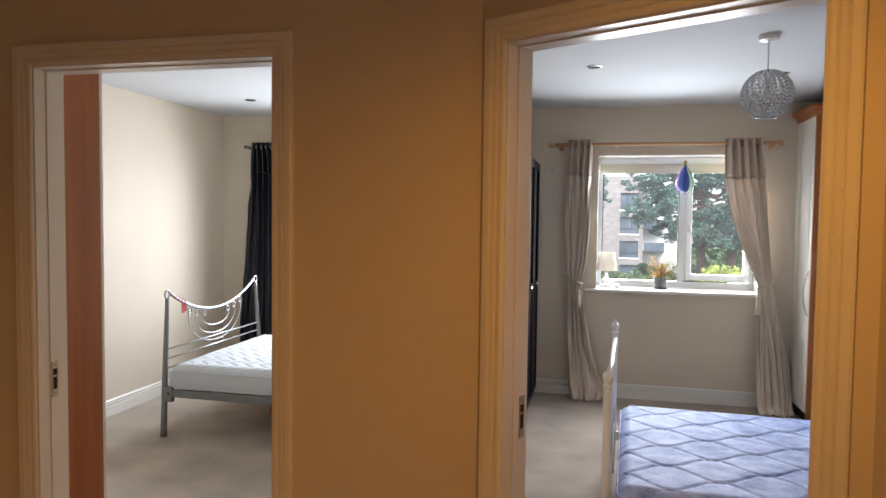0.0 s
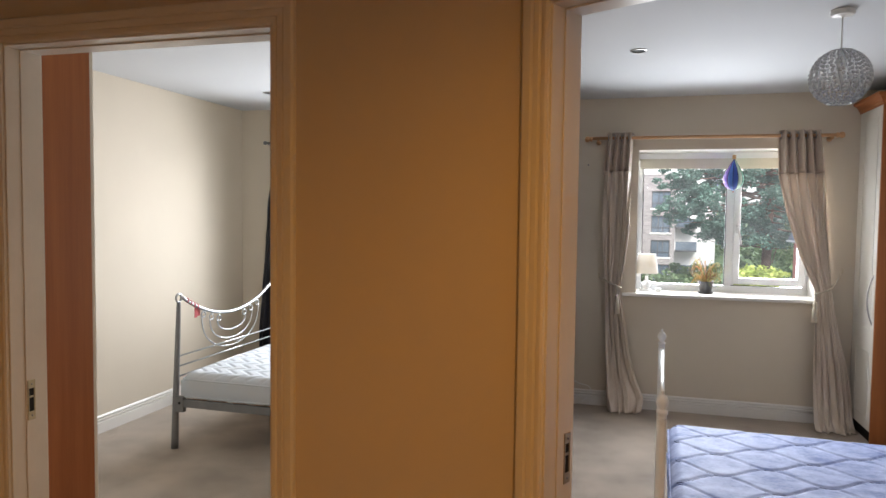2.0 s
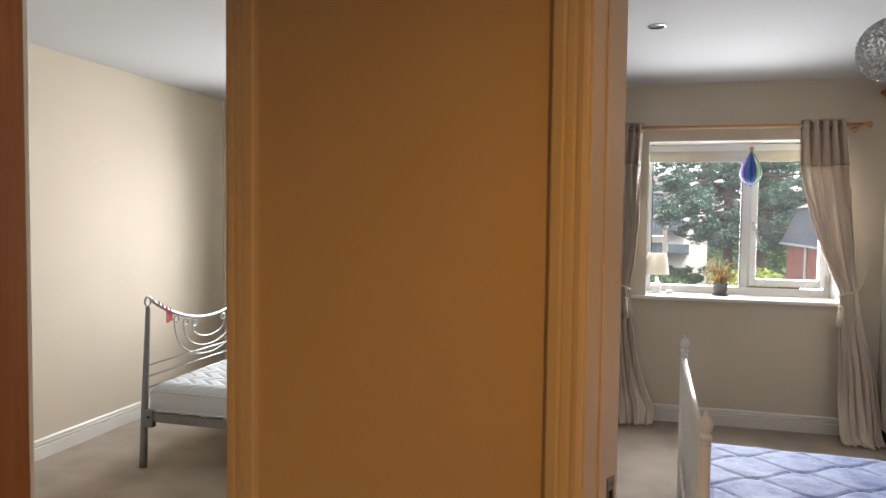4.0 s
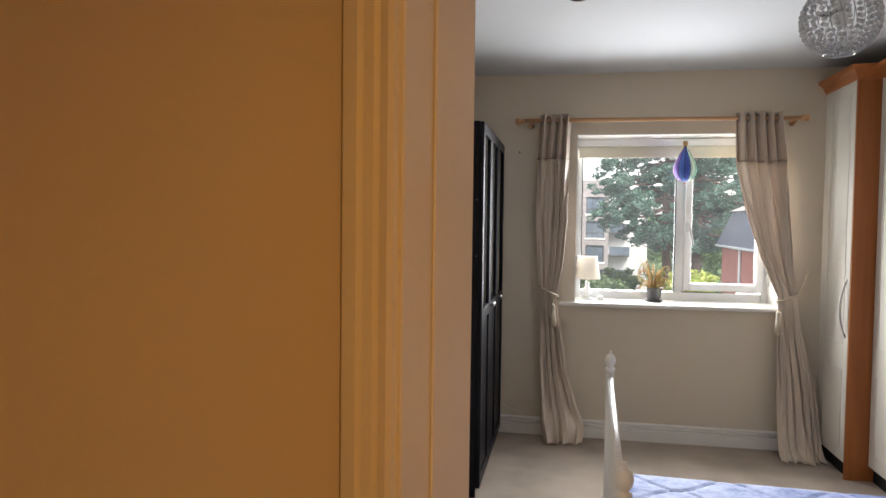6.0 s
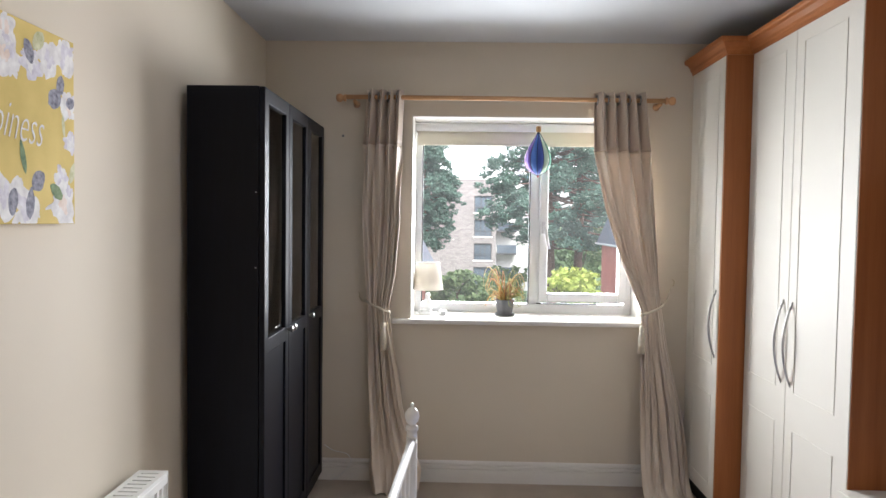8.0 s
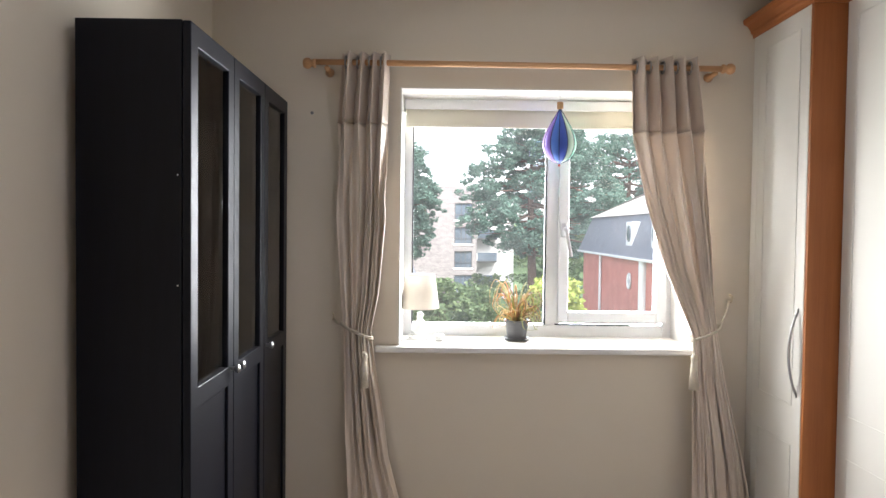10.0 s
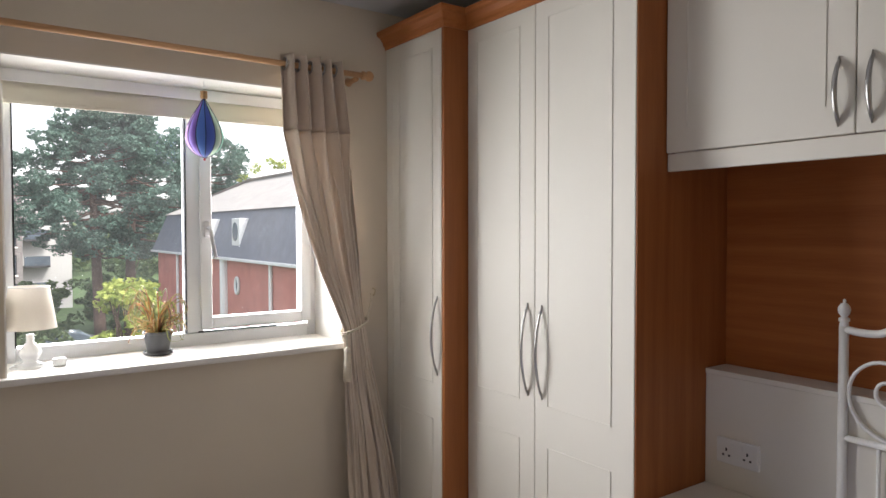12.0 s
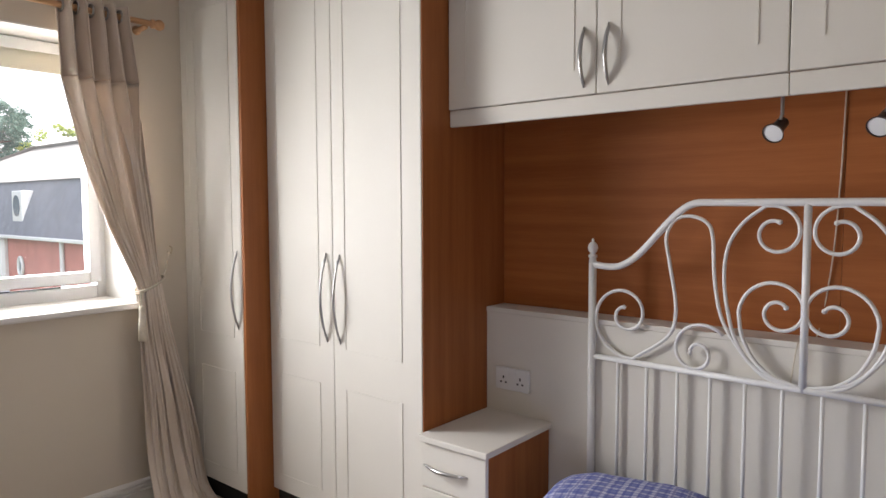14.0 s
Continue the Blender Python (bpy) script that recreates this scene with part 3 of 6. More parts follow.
# ---- black display cabinet ----
K0, K1, KF, KZ = 4.655, 5.79, 0.30, 1.958
k = thing("display_cabinet", 0.13, 5.2, 0, "tall black-brown bookcase with three half-glazed doors", "cabinet")
for n, bm in (("side_panel", bx(DIV_B + 0.03, KF - 0.024, K0, K0 + 0.018, 0, KZ, bevel=0.001, seg=1)), ("side_panel", bx(DIV_B + 0.03, KF - 0.024, K1 - 0.018, K1, 0, KZ, bevel=0.001, seg=1)),
              ("partition", bx(DIV_B + 0.03, KF - 0.026, K0 + 0.757, K0 + 0.775, 0.08, KZ - 0.018)),
              ("top_board", bx(DIV_B + 0.03, KF - 0.024, K0 + 0.018, K1 - 0.018, KZ - 0.018, KZ)), ("bottom_board", bx(DIV_B + 0.03, KF - 0.024, K0 + 0.018, K1 - 0.018, 0.06, 0.078)),
              ("back_board", bx(DIV_B + 0.03, DIV_B + 0.035, K0 + 0.018, K1 - 0.018, 0.078, KZ - 0.018)), ("plinth", bx(KF - 0.05, KF - 0.035, K0 + 0.018, K1 - 0.018, 0, 0.06))):
    part(n, bm, M_black, k)
for z in (0.40, 0.72, 0.985):
    part("shelf", bx(DIV_B + 0.036, KF - 0.03, K0 + 0.019, K1 - 0.019, z, z + 0.016), M_black, k)
# opaque pale colour carries the bright glint along the glass shelf edges
M_shelfglass = mat("shelf_edge_glint", (0.75, 0.76, 0.75), 0.25, var=0.05, bump=0)
for z in (1.265, 1.555):
    part("glass_shelf", bx(DIV_B + 0.036, KF - 0.028, K0 + 0.019, K1 - 0.019, z, z + 0.006), M_shelfglass, k, "glass shelf with the glint of its edge painted pale")


def door_frame(x0, x1, ys, zs):
    """Two stiles and three rails in one piece, softly rounded at the edges."""
    bm = bmesh.new()
    for i in range(3):
        for j in range(5):
            if i == 1 and j in (1, 3):
                continue
            box(bm, x0, x1, ys[i], ys[i + 1], zs[j], zs[j + 1])
    bmesh.ops.remove_doubles(bm, verts=bm.verts, dist=0.0001)
    bm.verts.index_update()
    keys = {}
    for f in bm.faces:
        keys.setdefault(tuple(sorted(v.index for v in f.verts)), []).append(f)
    bmesh.ops.delete(bm, geom=[f for fs in keys.values() if len(fs) > 1 for f in fs], context="FACES_ONLY")
    bmesh.ops.recalc_face_normals(bm, faces=bm.faces)
    sharp = [e for e in bm.edges if len(e.link_faces) == 2 and e.calc_face_angle() > 0.5]
    bmesh.ops.bevel(bm, geom=sharp, offset=0.003, segments=2, affect="EDGES", profile=0.5)
    return bm


DW = (K1 - K0) / 3
for i in range(3):
    y0, y1 = K0 + i * DW + 0.0015, K0 + (i + 1) * DW - 0.0015
    x0, x1 = KF - 0.022, KF
    sw = 0.055
    bm = door_frame(x0, x1, (y0, y0 + sw, y1 - sw, y1), (0.05, 0.115, 0.925, 0.985, KZ - 0.06, KZ - 0.002))
    d = part("door", bm, M_black, k, "black-brown half-glazed door")
    part("lower_panel", bx(x0 + 0.006, x1 - 0.009, y0 + sw - 0.002, y1 - sw + 0.002, 0.113, 0.927), M_black, d)
    p = part("pane", bx(x0 + 0.008, x0 + 0.012, y0 + sw - 0.003, y1 - sw + 0.003, 0.98, KZ - 0.055), M_glass, d, "clear glass pane")
    hy = y1 - 0.027 if i == 0 else y0 + 0.027
    bm = bmesh.new()
    lathe(bm, [(0.006, 0), (0.006, 0.012), (0.013, 0.018), (0.014, 0.026), (0.009, 0.03)], 0, 0, 16)
    bm.transform(Matrix.Translation((KF - 0.001, hy, 0.975)) @ Matrix.Rotation(radians(90), 4, "Y"))
    part("knob", bm, M_chrome, d, "polished metal knob", smooth=True)
for z in (1.265, 1.555):
    part("shelf_pin", ball(bmesh.new(), KF - 0.034, K0 - 0.0002, z, 0.0026, 1), M_plastic, k, "pale screw cap")

# ---- radiator ----
r = thing("radiator", 0.05, 3.7, 0.12, "white double panel radiator under the picture", "radiator")
Y0, Y1 = 3.16, 4.25
bm = bmesh.new()
n = 32
pts = []
for i in range(n):
    a = Y0 + 0.01 + (Y1 - Y0 - 0.02) * i / n
    wd = (Y1 - Y0 - 0.02) / n
    pts += [(0.098, a), (0.098, a + wd * 0.35), (0.091, a + wd * 0.5), (0.091, a + wd * 0.85)]
pts += [(0.098, Y1 - 0.01), (0.085, Y1 - 0.01), (0.085, Y0 + 0.01)]
prism(bm, pts, "z", 0.155, 0.585)
box(bm, 0.083, 0.099, Y0, Y1, 0.125, 0.16, 0.005)
box(bm, 0.083, 0.099, Y0, Y1, 0.58, 0.612, 0.005)
part("front_panel", bm, M_whitemetal, r)
part("rear_panel", bx(0.006, 0.02, Y0, Y1, 0.125, 0.612, bevel=0.004), M_whitemetal, r)
part("side_cover", bx(0.006, 0.099, Y1, Y1 + 0.004, 0.13, 0.622, bevel=0.001, seg=1), M_whitemetal, r)
part("side_cover", bx(0.006, 0.099, Y0 - 0.004, Y0, 0.13, 0.622, bevel=0.001, seg=1), M_whitemetal, r)
bm = bmesh.new()
box(bm, 0.004, 0.02, Y0, Y1, 0.612, 0.623)
box(bm, 0.083, 0.10, Y0, Y1, 0.612, 0.623)
for i in range(37):
    a = Y0 + (Y1 - Y0 - 0.022) * i / 36
    box(bm, 0.02, 0.083, a, a + 0.022, 0.614, 0.622)
part("top_grille", bm, M_whitemetal, r)
bm = bmesh.new()
for i in range(54):
    a = Y0 + 0.02 + i * 0.02
    box(bm, 0.02, 0.083, a, a + 0.002, 0.14, 0.6)
part("convector_fin", bm, M_greymetal, r, "grey convector fins")
for yb in (Y0 + 0.2, Y1 - 0.2):
    part("bracket", bx(DIV_B, 0.008, yb, yb + 0.03, 0.2, 0.55), M_whitemetal, r)
part("valve", lathe(bmesh.new(), [(0.012, 0.0), (0.012, 0.09), (0.018, 0.1), (0.018, 0.15), (0.014, 0.155)], 0.05, Y1 + 0.04, 16), M_plastic, r, "white radiator valve")

# ---- white metal double bed ----


def spiral(cu, cw, r0, r1, a0, a1, n=44):
    """Points (u, w) of a curl that opens evenly from r0 at the angle a0 to r1 at a1, in degrees."""
    out = []
    for i in range(n + 1):
        t = i / n
        r, a = r0 * (r1 / r0) ** t, radians(a0 + (a1 - a0) * t)
        out.append((cu + r * math.cos(a), cw + r * math.sin(a)))
    return out


BED = thing("double_bed", 0.885, 3.395, 0, "white metal double bed with scrolled headboard and spindle footboard", "bed", rz=-2.25)
HW, LEN = 0.672, 1.878


def bed_part(name, bm, m=None, label="", smooth="all"):
    return part(name, bm, m or M_whitemetal, BED, label, smooth=smooth, local=True)


def finial(bm, x, y, z, s):
    prof = [(0.0, 0.100), (0.004, 0.099), (0.006, 0.092), (0.004, 0.086), (0.012, 0.082), (0.02, 0.07), (0.022, 0.058), (0.018, 0.044), (0.011, 0.036), (0.012, 0.032), (0.019, 0.028), (0.019, 0.018), (0.014, 0.014), (0.016, 0.006), (0.016, 0.0)]
    lathe(bm, [(max(r, 0.0005) * s, z + h * s) for r, h in prof], x, y, 18)


for x, top, s, rr in ((0, 0.915, 1.0, 0.0165), (LEN, 1.217, 0.8, 0.0135)):
    for y in (-HW, HW):
        bm = bmesh.new()
        tube(bm, [(x, y, 0), (x, y, top - 0.1 * s)], rr, 16)
        bed_part("post", bm)
        bm = bmesh.new()
        finial(bm, x, y, top - 0.1 * s, s)
        bed_part("finial", bm, label="turned white finial")

# footboard
bed_part("foot_rail", tube(bmesh.new(), [(0, -HW, 0.80), (0, HW, 0.80)], 0.0115, 12))
bed_part("foot_rail", tube(bmesh.new(), [(0, -HW, 0.30), (0, HW, 0.30)], 0.0115, 12))
for i in range(13):
    y = -HW + 2 * HW * (i + 1) / 14
    bed_part("spindle", tube(bmesh.new(), [(0, y, 0.30), (0, y, 0.80)], 0.0062, 8))

# headboard: v runs from the post beside the window to the middle


def hb(v, z, side):
    return (LEN, side * (HW - v), z)


bed_part("head_rail", tube(bmesh.new(), [(LEN, -HW, 0.806), (LEN, HW, 0.806)], 0.0095, 12))
bed_part("head_rail", tube(bmesh.new(), [(LEN, -HW, 0.32), (LEN, HW, 0.32)], 0.0095, 12))
top = []
for i in range(81):
    v = HW * i / 40
    u = v if v <= HW else 2 * HW - v
    t = min(1, max(0, (u - 0.09) / 0.28))
    t = t * t * (3 - 2 * t)
    top.append((LEN, HW - v, 1.128 + 0.211 * t + 0.012 * math.sin(math.pi * min(1, u / 0.12)) * (-0.5 if u < 0.12 else 0)))
bed_part("top_rail", tube(bmesh.new(), top, 0.0115, 12))
bed_part("centre_bar", tube(bmesh.new(), [(LEN, 0, 0.80), (LEN, 0, 1.335)], 0.0105, 12))
for i in range(12):
    y = (i - 5.5) * 0.104
    bed_part("spindle", tube(bmesh.new(), [(LEN, y, 0.32), (LEN, y, 0.806)], 0.006, 8))
CURLS = (
    spiral(0.125, 0.962, 0.027, 0.148, 100, 640) + [(0.272, 0.907), (0.299, 0.997), (0.277, 1.14), (0.263, 1.228), (0.29, 1.283), (0.338, 1.297), (0.388, 1.28), (0.41, 1.235), (0.419, 1.10), (0.443, 0.985), (0.495, 0.90), (0.565, 0.83), (0.66, 0.806)],
    spiral(0.368, 0.868, 0.021, 0.105, 180, -320),
    spiral(0.588, 1.25, 0.034, 0.083, 70, 470) + [(0.50, 1.28), (0.458, 1.21), (0.447, 1.12), (0.458, 1.02), (0.487, 0.92), (0.55, 0.845), (0.66, 0.81)],
    spiral(0.603, 1.02, 0.026, 0.112, 40, 545) + [(0.503, 0.94), (0.54, 0.87), (0.60, 0.825), (0.662, 0.812)],
)
for side in (1, -1):
    for c in CURLS:
        head = [hb(v, z, side) for v, z in c]
        tail = smooth_line(head[44:], 6) if len(head) > 46 else head[44:]
        bm = tube(bmesh.new(), head[:44] + list(tail), 0.0058, 8)
        ball(bm, *head[0], 0.0085, 1)
        bed_part("scroll", bm)
for y in (-HW, HW):
    bm = bmesh.new()
    box(bm, 0.016, LEN - 0.014, y - 0.012, y + 0.012, 0.20, 0.25, 0.003)
    bed_part("side_rail", bm, smooth=False)

M_ticking = mat("blue_damask_ticking", (0.15, 0.23, 0.60), 0.7, var=0.16, scale=8, fine=60, bump=0.1, dist=0.0006, second=(0.50, 0.585, 0.88), sheen=0.05, stretch=(1, 1.6, 1))


def mattress(name, x0, x1, y0, y1, z0, z1, m, label, matrix, quilt, depth):
    """A mattress with a quilted top, rounded edges and piping."""
    nx, ny = 210, 150
    t = thing(name, 0, 0, 0, label, "mattress")
    t.matrix_basis = matrix @ Matrix.Translation(((x0 + x1) / 2, (y0 + y1) / 2, z0))
    lx, ly, h = (x1 - x0) / 2, (y1 - y0) / 2, z1 - z0
    bm = bmesh.new()
    grid = []
    for i in range(nx + 1):
        row = []
        for j in range(ny + 1):
            u, v = i / nx * 2 - 1, j / ny * 2 - 1
            x, y = u * lx, v * ly
            ex, ey = lx - abs(x), ly - abs(y)
            drop = 0.03 * (max(0, 1 - ex / 0.05) ** 2 + max(0, 1 - ey / 0.05) ** 2)
            row.append(bm.verts.new((x, y, h - depth + depth * quilt(x, y) - drop)))
        grid.append(row)
    for i in range(nx):
        for j in range(ny):
            bm.faces.new((grid[i][j], grid[i + 1][j], grid[i + 1][j + 1], grid[i][j + 1]))
    edge = [grid[i][0] for i in range(nx)] + [grid[nx][j] for j in range(ny)] + [grid[i][ny] for i in range(nx, 0, -1)] + [grid[0][j] for j in range(ny, 0, -1)]
    prev = edge
    for z, out in ((h - 0.05, 0.006), (h * 0.6, 0.004), (h * 0.5, 0.006), (h * 0.4, 0.004), (0.02, 0.006), (0.0, -0.01)):
        ring = [bm.verts.new((e.co.x * (1 + out / lx), e.co.y * (1 + out / ly), z)) for e in edge]
        for a in range(len(edge)):
            b = (a + 1) % len(edge)
            bm.faces.new((prev[a], prev[b], ring[b], ring[a]))
        prev = ring
    bm.faces.new(prev[::-1])
    part("cover", bm, m, t, smooth="all", local=True)
    for z in (h - 0.042, 0.012):
        bm = bmesh.new()
        pts = [(s * (lx + 0.006 - c), q * (ly + 0.006 - d), z) for s, q, c, d in ((1, 1, 0, 0.03), (1, -1, 0, 0.03), (1, -1, 0.03, 0), (-1, -1, 0.03, 0), (-1, -1, 0, 0.03), (-1, 1, 0, 0.03), (-1, 1, 0.03, 0), (1, 1, 0.03, 0))]
        part("piping", tube(bm, pts, 0.005, 8, closed=True), m, t, smooth="all", local=True)
    return t


OGEE_X, OGEE_Y = 0.40, 0.27


def ogee(x, y):
    a, b = x / OGEE_X, y / OGEE_Y
    w = 0.245 * math.sin(2 * math.pi * a)
    g = min(abs(math.sin(math.pi * (b + w))), abs(math.sin(math.pi * (b - w + 0.5))))
    return 1 - math.exp(-(g / 0.10) ** 2) + 0.10 * noise.noise((x * 14, y * 14, 0))


BEDM = BED.matrix_basis.copy()
mattress("mattress", 0.05, LEN - 0.03, -0.65, 0.65, 0.25, 0.428, M_ticking, "pale blue quilted mattress on the white double bed", BEDM, ogee, 0.007)
M_thread = mat("dark_blue_thread", (0.05, 0.075, 0.25), 0.8, var=0.1, bump=0)
mt = [o for o in scene.objects if o.name == "mattress"][0]
for k in range(-3, 4):
    for sign, off in ((-1, 0.0), (1, -0.5)):
        run = []
        for i in range(121):
            x = -0.88 + 1.76 * i / 120
            y = OGEE_Y * (k + off + sign * 0.245 * math.sin(2 * math.pi * x / OGEE_X))
            if abs(y) < 0.61:
                run.append((x, y, 0.178 - 0.007 + 0.0008))
        if len(run) > 100:
            part("stitch_line", tube(bmesh.new(), run, 0.0011, 5), M_thread, mt, "dark blue stitched line", smooth="all", local=True)

# plaid pillow
m = bpy.data.materials.new("blue_plaid_cotton")
m.use_nodes = True
nt = m.node_tree
bs = nt.nodes["Principled BSDF"]
bs.inputs["Roughness"].default_value = 0.85
co = nt.nodes.new("ShaderNodeTexCoord")
col = None
for axis, scl, c in (("X", 7.0, (0.62, 0.62, 0.70)), ("Y", 7.0, (0.62, 0.62, 0.70)), ("X", 15.0, (0.07, 0.08, 0.30)), ("Y", 15.0, (0.07, 0.08, 0.30))):
    wv = nt.nodes.new("ShaderNodeTexWave")
    wv.bands_direction = axis
    wv.inputs["Scale"].default_value = scl
    wv.inputs["Distortion"].default_value = 0.4
    nt.links.new(co.outputs["Object"], wv.inputs["Vector"])
    rp = nt.nodes.new("ShaderNodeValToRGB")
    rp.color_ramp.elements[0].position, rp.color_ramp.elements[1].position = 0.72, 0.78
    rp.color_ramp.elements[1].color = (0.55, 0.55, 0.55, 1)
    nt.links.new(wv.outputs["Fac"], rp.inputs["Fac"])
    mx = nt.nodes.new("ShaderNodeMix")
    mx.data_type = "RGBA"
    if col is None:
        mx.inputs["A"].default_value = (0.16, 0.19, 0.42, 1)
    else:
        nt.links.new(col, mx.inputs["A"])
    mx.inputs["B"].default_value = (*c, 1)
    nt.links.new(rp.outputs["Color"], mx.inputs["Factor"])
    col = mx.outputs["Result"]
nt.links.new(col, bs.inputs["Base Color"])
M_plaid = m
bm = bmesh.new()
n = 28
for sgn in (1, -1):
    g = []
    for i in range(n + 1):
        row = []
        for j in range(n + 1):
            u, v = i / n * 2 - 1, j / n * 2 - 1
            e = max(0, (1 - abs(u) ** 3.2)) ** 0.55 * max(0, (1 - abs(v) ** 3.2)) ** 0.55
            k = 1 - 0.10 * (abs(u) * abs(v)) ** 2
            z = sgn * 0.052 * e + 0.006 * noise.noise((u * 3, v * 3, sgn))
            row.append(bm.verts.new((u * 0.185 * k, v * 0.25 * k, z)))
        g.append(row)
    for i in range(n):
        for j in range(n):
            bm.faces.new((g[i][j], g[i + 1][j], g[i + 1][j + 1], g[i][j + 1]))
bmesh.ops.remove_doubles(bm, verts=bm.verts, dist=0.0008)
p = part("pillow", bm, M_plaid, smooth="all")
p.matrix_basis = pose(2.515, 3.72, 0.438, 0, 4, 12)
tagged(p, "blue and white plaid pillow lying on the mattress", "pillow")

# ---- curtains of the main bedroom ----


def curtain(name, label, y, spec, pleats, fabric, header, z_seam, tie=None, group="curtains", amp=0.044, hook=None, pool=0.0, seed=1.0):
    """A hung curtain. spec: rows (z, x0, x1, y shift), top to bottom, between which the edges glide; pleats folds across."""
    zs = [s[0] for s in spec]
    t = thing(name, (spec[0][1] + spec[0][2]) / 2, y, 0, label, "curtain", group)

    def row(z):
        for (za, a0, a1, ay), (zb, b0, b1, by) in zip(spec, spec[1:]):
            if za >= z >= zb:
                f = (za - z) / (za - zb)
                return a0 + (b0 - a0) * f, a1 + (b1 - a1) * f, ay + (by - ay) * f
        return spec[-1][1:]

    def sheet(z_hi, z_lo, nz, m, nm, lift=0.0):
        nx = pleats * 20
        bm = bmesh.new()
        g = []
        for i in range(nz + 1):
            z = z_hi + (z_lo - z_hi) * i / nz
            x0, x1, dy = row(z)
            wd = x1 - x0
            a = amp * min(1.0, 0.45 + wd / 0.35)
            r = []
            for j in range(nx + 1):
                u = j / nx
                free = 0.0 if z > z_seam else min(1.0, (z_seam - z) / 0.3)
                w1 = noise.noise((u * 2.6 + seed, z * 0.45, seed)) * (0.12 + 0.55 * free) + 0.10 * free * noise.noise((u * 7.0, z * 0.8, seed + 2))
                ph = 2 * math.pi * (pleats * u + w1)
                deep = 1.0 + 0.55 * free * noise.noise((u * 3.4 + 5, z * 0.6, seed + 6))
                ridge = 1.0 - 1.7 * abs(math.sin(ph * 0.5 + 0.4)) ** 0.8
                yy = y + dy + a * deep * ((1 - 0.55 * free) * math.sin(ph) + 0.55 * free * ridge + free * 0.30 * math.sin(2 * ph + 1.2) + 0.16 * math.sin(3 * ph + 0.6) + 0.35 * noise.noise((u * 13, z * 0.7, seed + 9))) + (0.010 + 0.008 * free) * noise.noise((u * 6, z * 3.2, seed + 4)) - lift
                soft = pool and min(1.0, max(0.0, (0.62 - z) / 0.5))
                if soft:
                    broad = y + dy + 0.075 * noise.noise((u * 2.7 + seed, z * 1.5, seed + 3)) + 0.030 * noise.noise((u * 6.5 + z * 3.0, z * 4.5, seed + 8)) + 0.012 * noise.noise((u * 13 - z * 9, z * 11, seed + 5))
                    yy += (broad - yy) * 0.55 * soft
                xx = x0 + wd * u + 0.35 * a * math.sin(2 * ph) * 0.4
                zz = z
                if pool and z < pool:
                    f = 1 - z / pool
                    zz = max(0.006 + 0.006 * (1 + math.sin(ph * 0.6)), z)
                    yy -= 0.10 * f * f * (0.7 + 0.3 * math.sin(ph))
                r.append(bm.verts.new((xx, yy, zz)))
            g.append(r)
        for i in range(nz):
            for j in range(nx):
                bm.faces.new((g[i][j], g[i + 1][j], g[i + 1][j + 1], g[i][j + 1]))
        ob = part(nm, bm, m, t, smooth="all")
        so = ob.modifiers.new("cloth", "SOLIDIFY")
        so.thickness = 0.0025
        return ob

    sheet(zs[0], z_seam, 10, header, "header", 0.0)
    sheet(z_seam + 0.002, zs[-1], 90, fabric, "drop")
    for i in range(pleats):
        u = (i + 0.25) / pleats
        x0, x1, dy = row(zs[0] - 0.035)
        xx = x0 + (x1 - x0) * u
        bm = tube(bmesh.new(), [(xx + 0.004, y + amp * 0.0 + 0.024 * math.cos(a), zs[0] - 0.038 + 0.024 * math.sin(a)) for a in [2 * math.pi * q / 20 for q in range(20)]], 0.004, 8, closed=True)
        part("eyelet", bm, M_chrome, t, "metal eyelet ring", smooth="all")
    return t


ROD_Y, ROD_Z = 5.735, 2.108
curtain("curtain", "cream satin eyelet curtain with taupe header, tied back by the window", ROD_Y,
        [(2.152, 0.54, 0.735, 0), (1.86, 0.52, 0.725, 0), (1.45, 0.525, 0.73, 0), (1.15, 0.545, 0.70, 0.005), (0.985, 0.558, 0.665, 0.0), (0.80, 0.563, 0.69, -0.005), (0.45, 0.57, 0.745, -0.012), (0.24, 0.575, 0.81, -0.04), (0.12, 0.575, 0.865, -0.07), (0.004, 0.60, 0.85, -0.06)],
        4, M_satin, M_header, 1.86, pool=0.2, seed=2.0)
curtain("curtain", "cream satin eyelet curtain with taupe header, drawn aside to the wardrobe", ROD_Y,
        [(2.148, 1.75, 2.03, 0), (1.84, 1.76, 2.065, 0), (1.55, 1.83, 2.085, 0), (1.25, 1.925, 2.11, 0.0), (0.99, 2.035, 2.135, 0.0), (0.80, 2.04, 2.165, -0.005), (0.45, 2.04, 2.25, -0.02), (0.18, 2.04, 2.288, -0.05), (0.004, 2.035, 2.292, -0.11)],
        5, M_satin, M_header, 1.84, pool=0.10, seed=7.0)


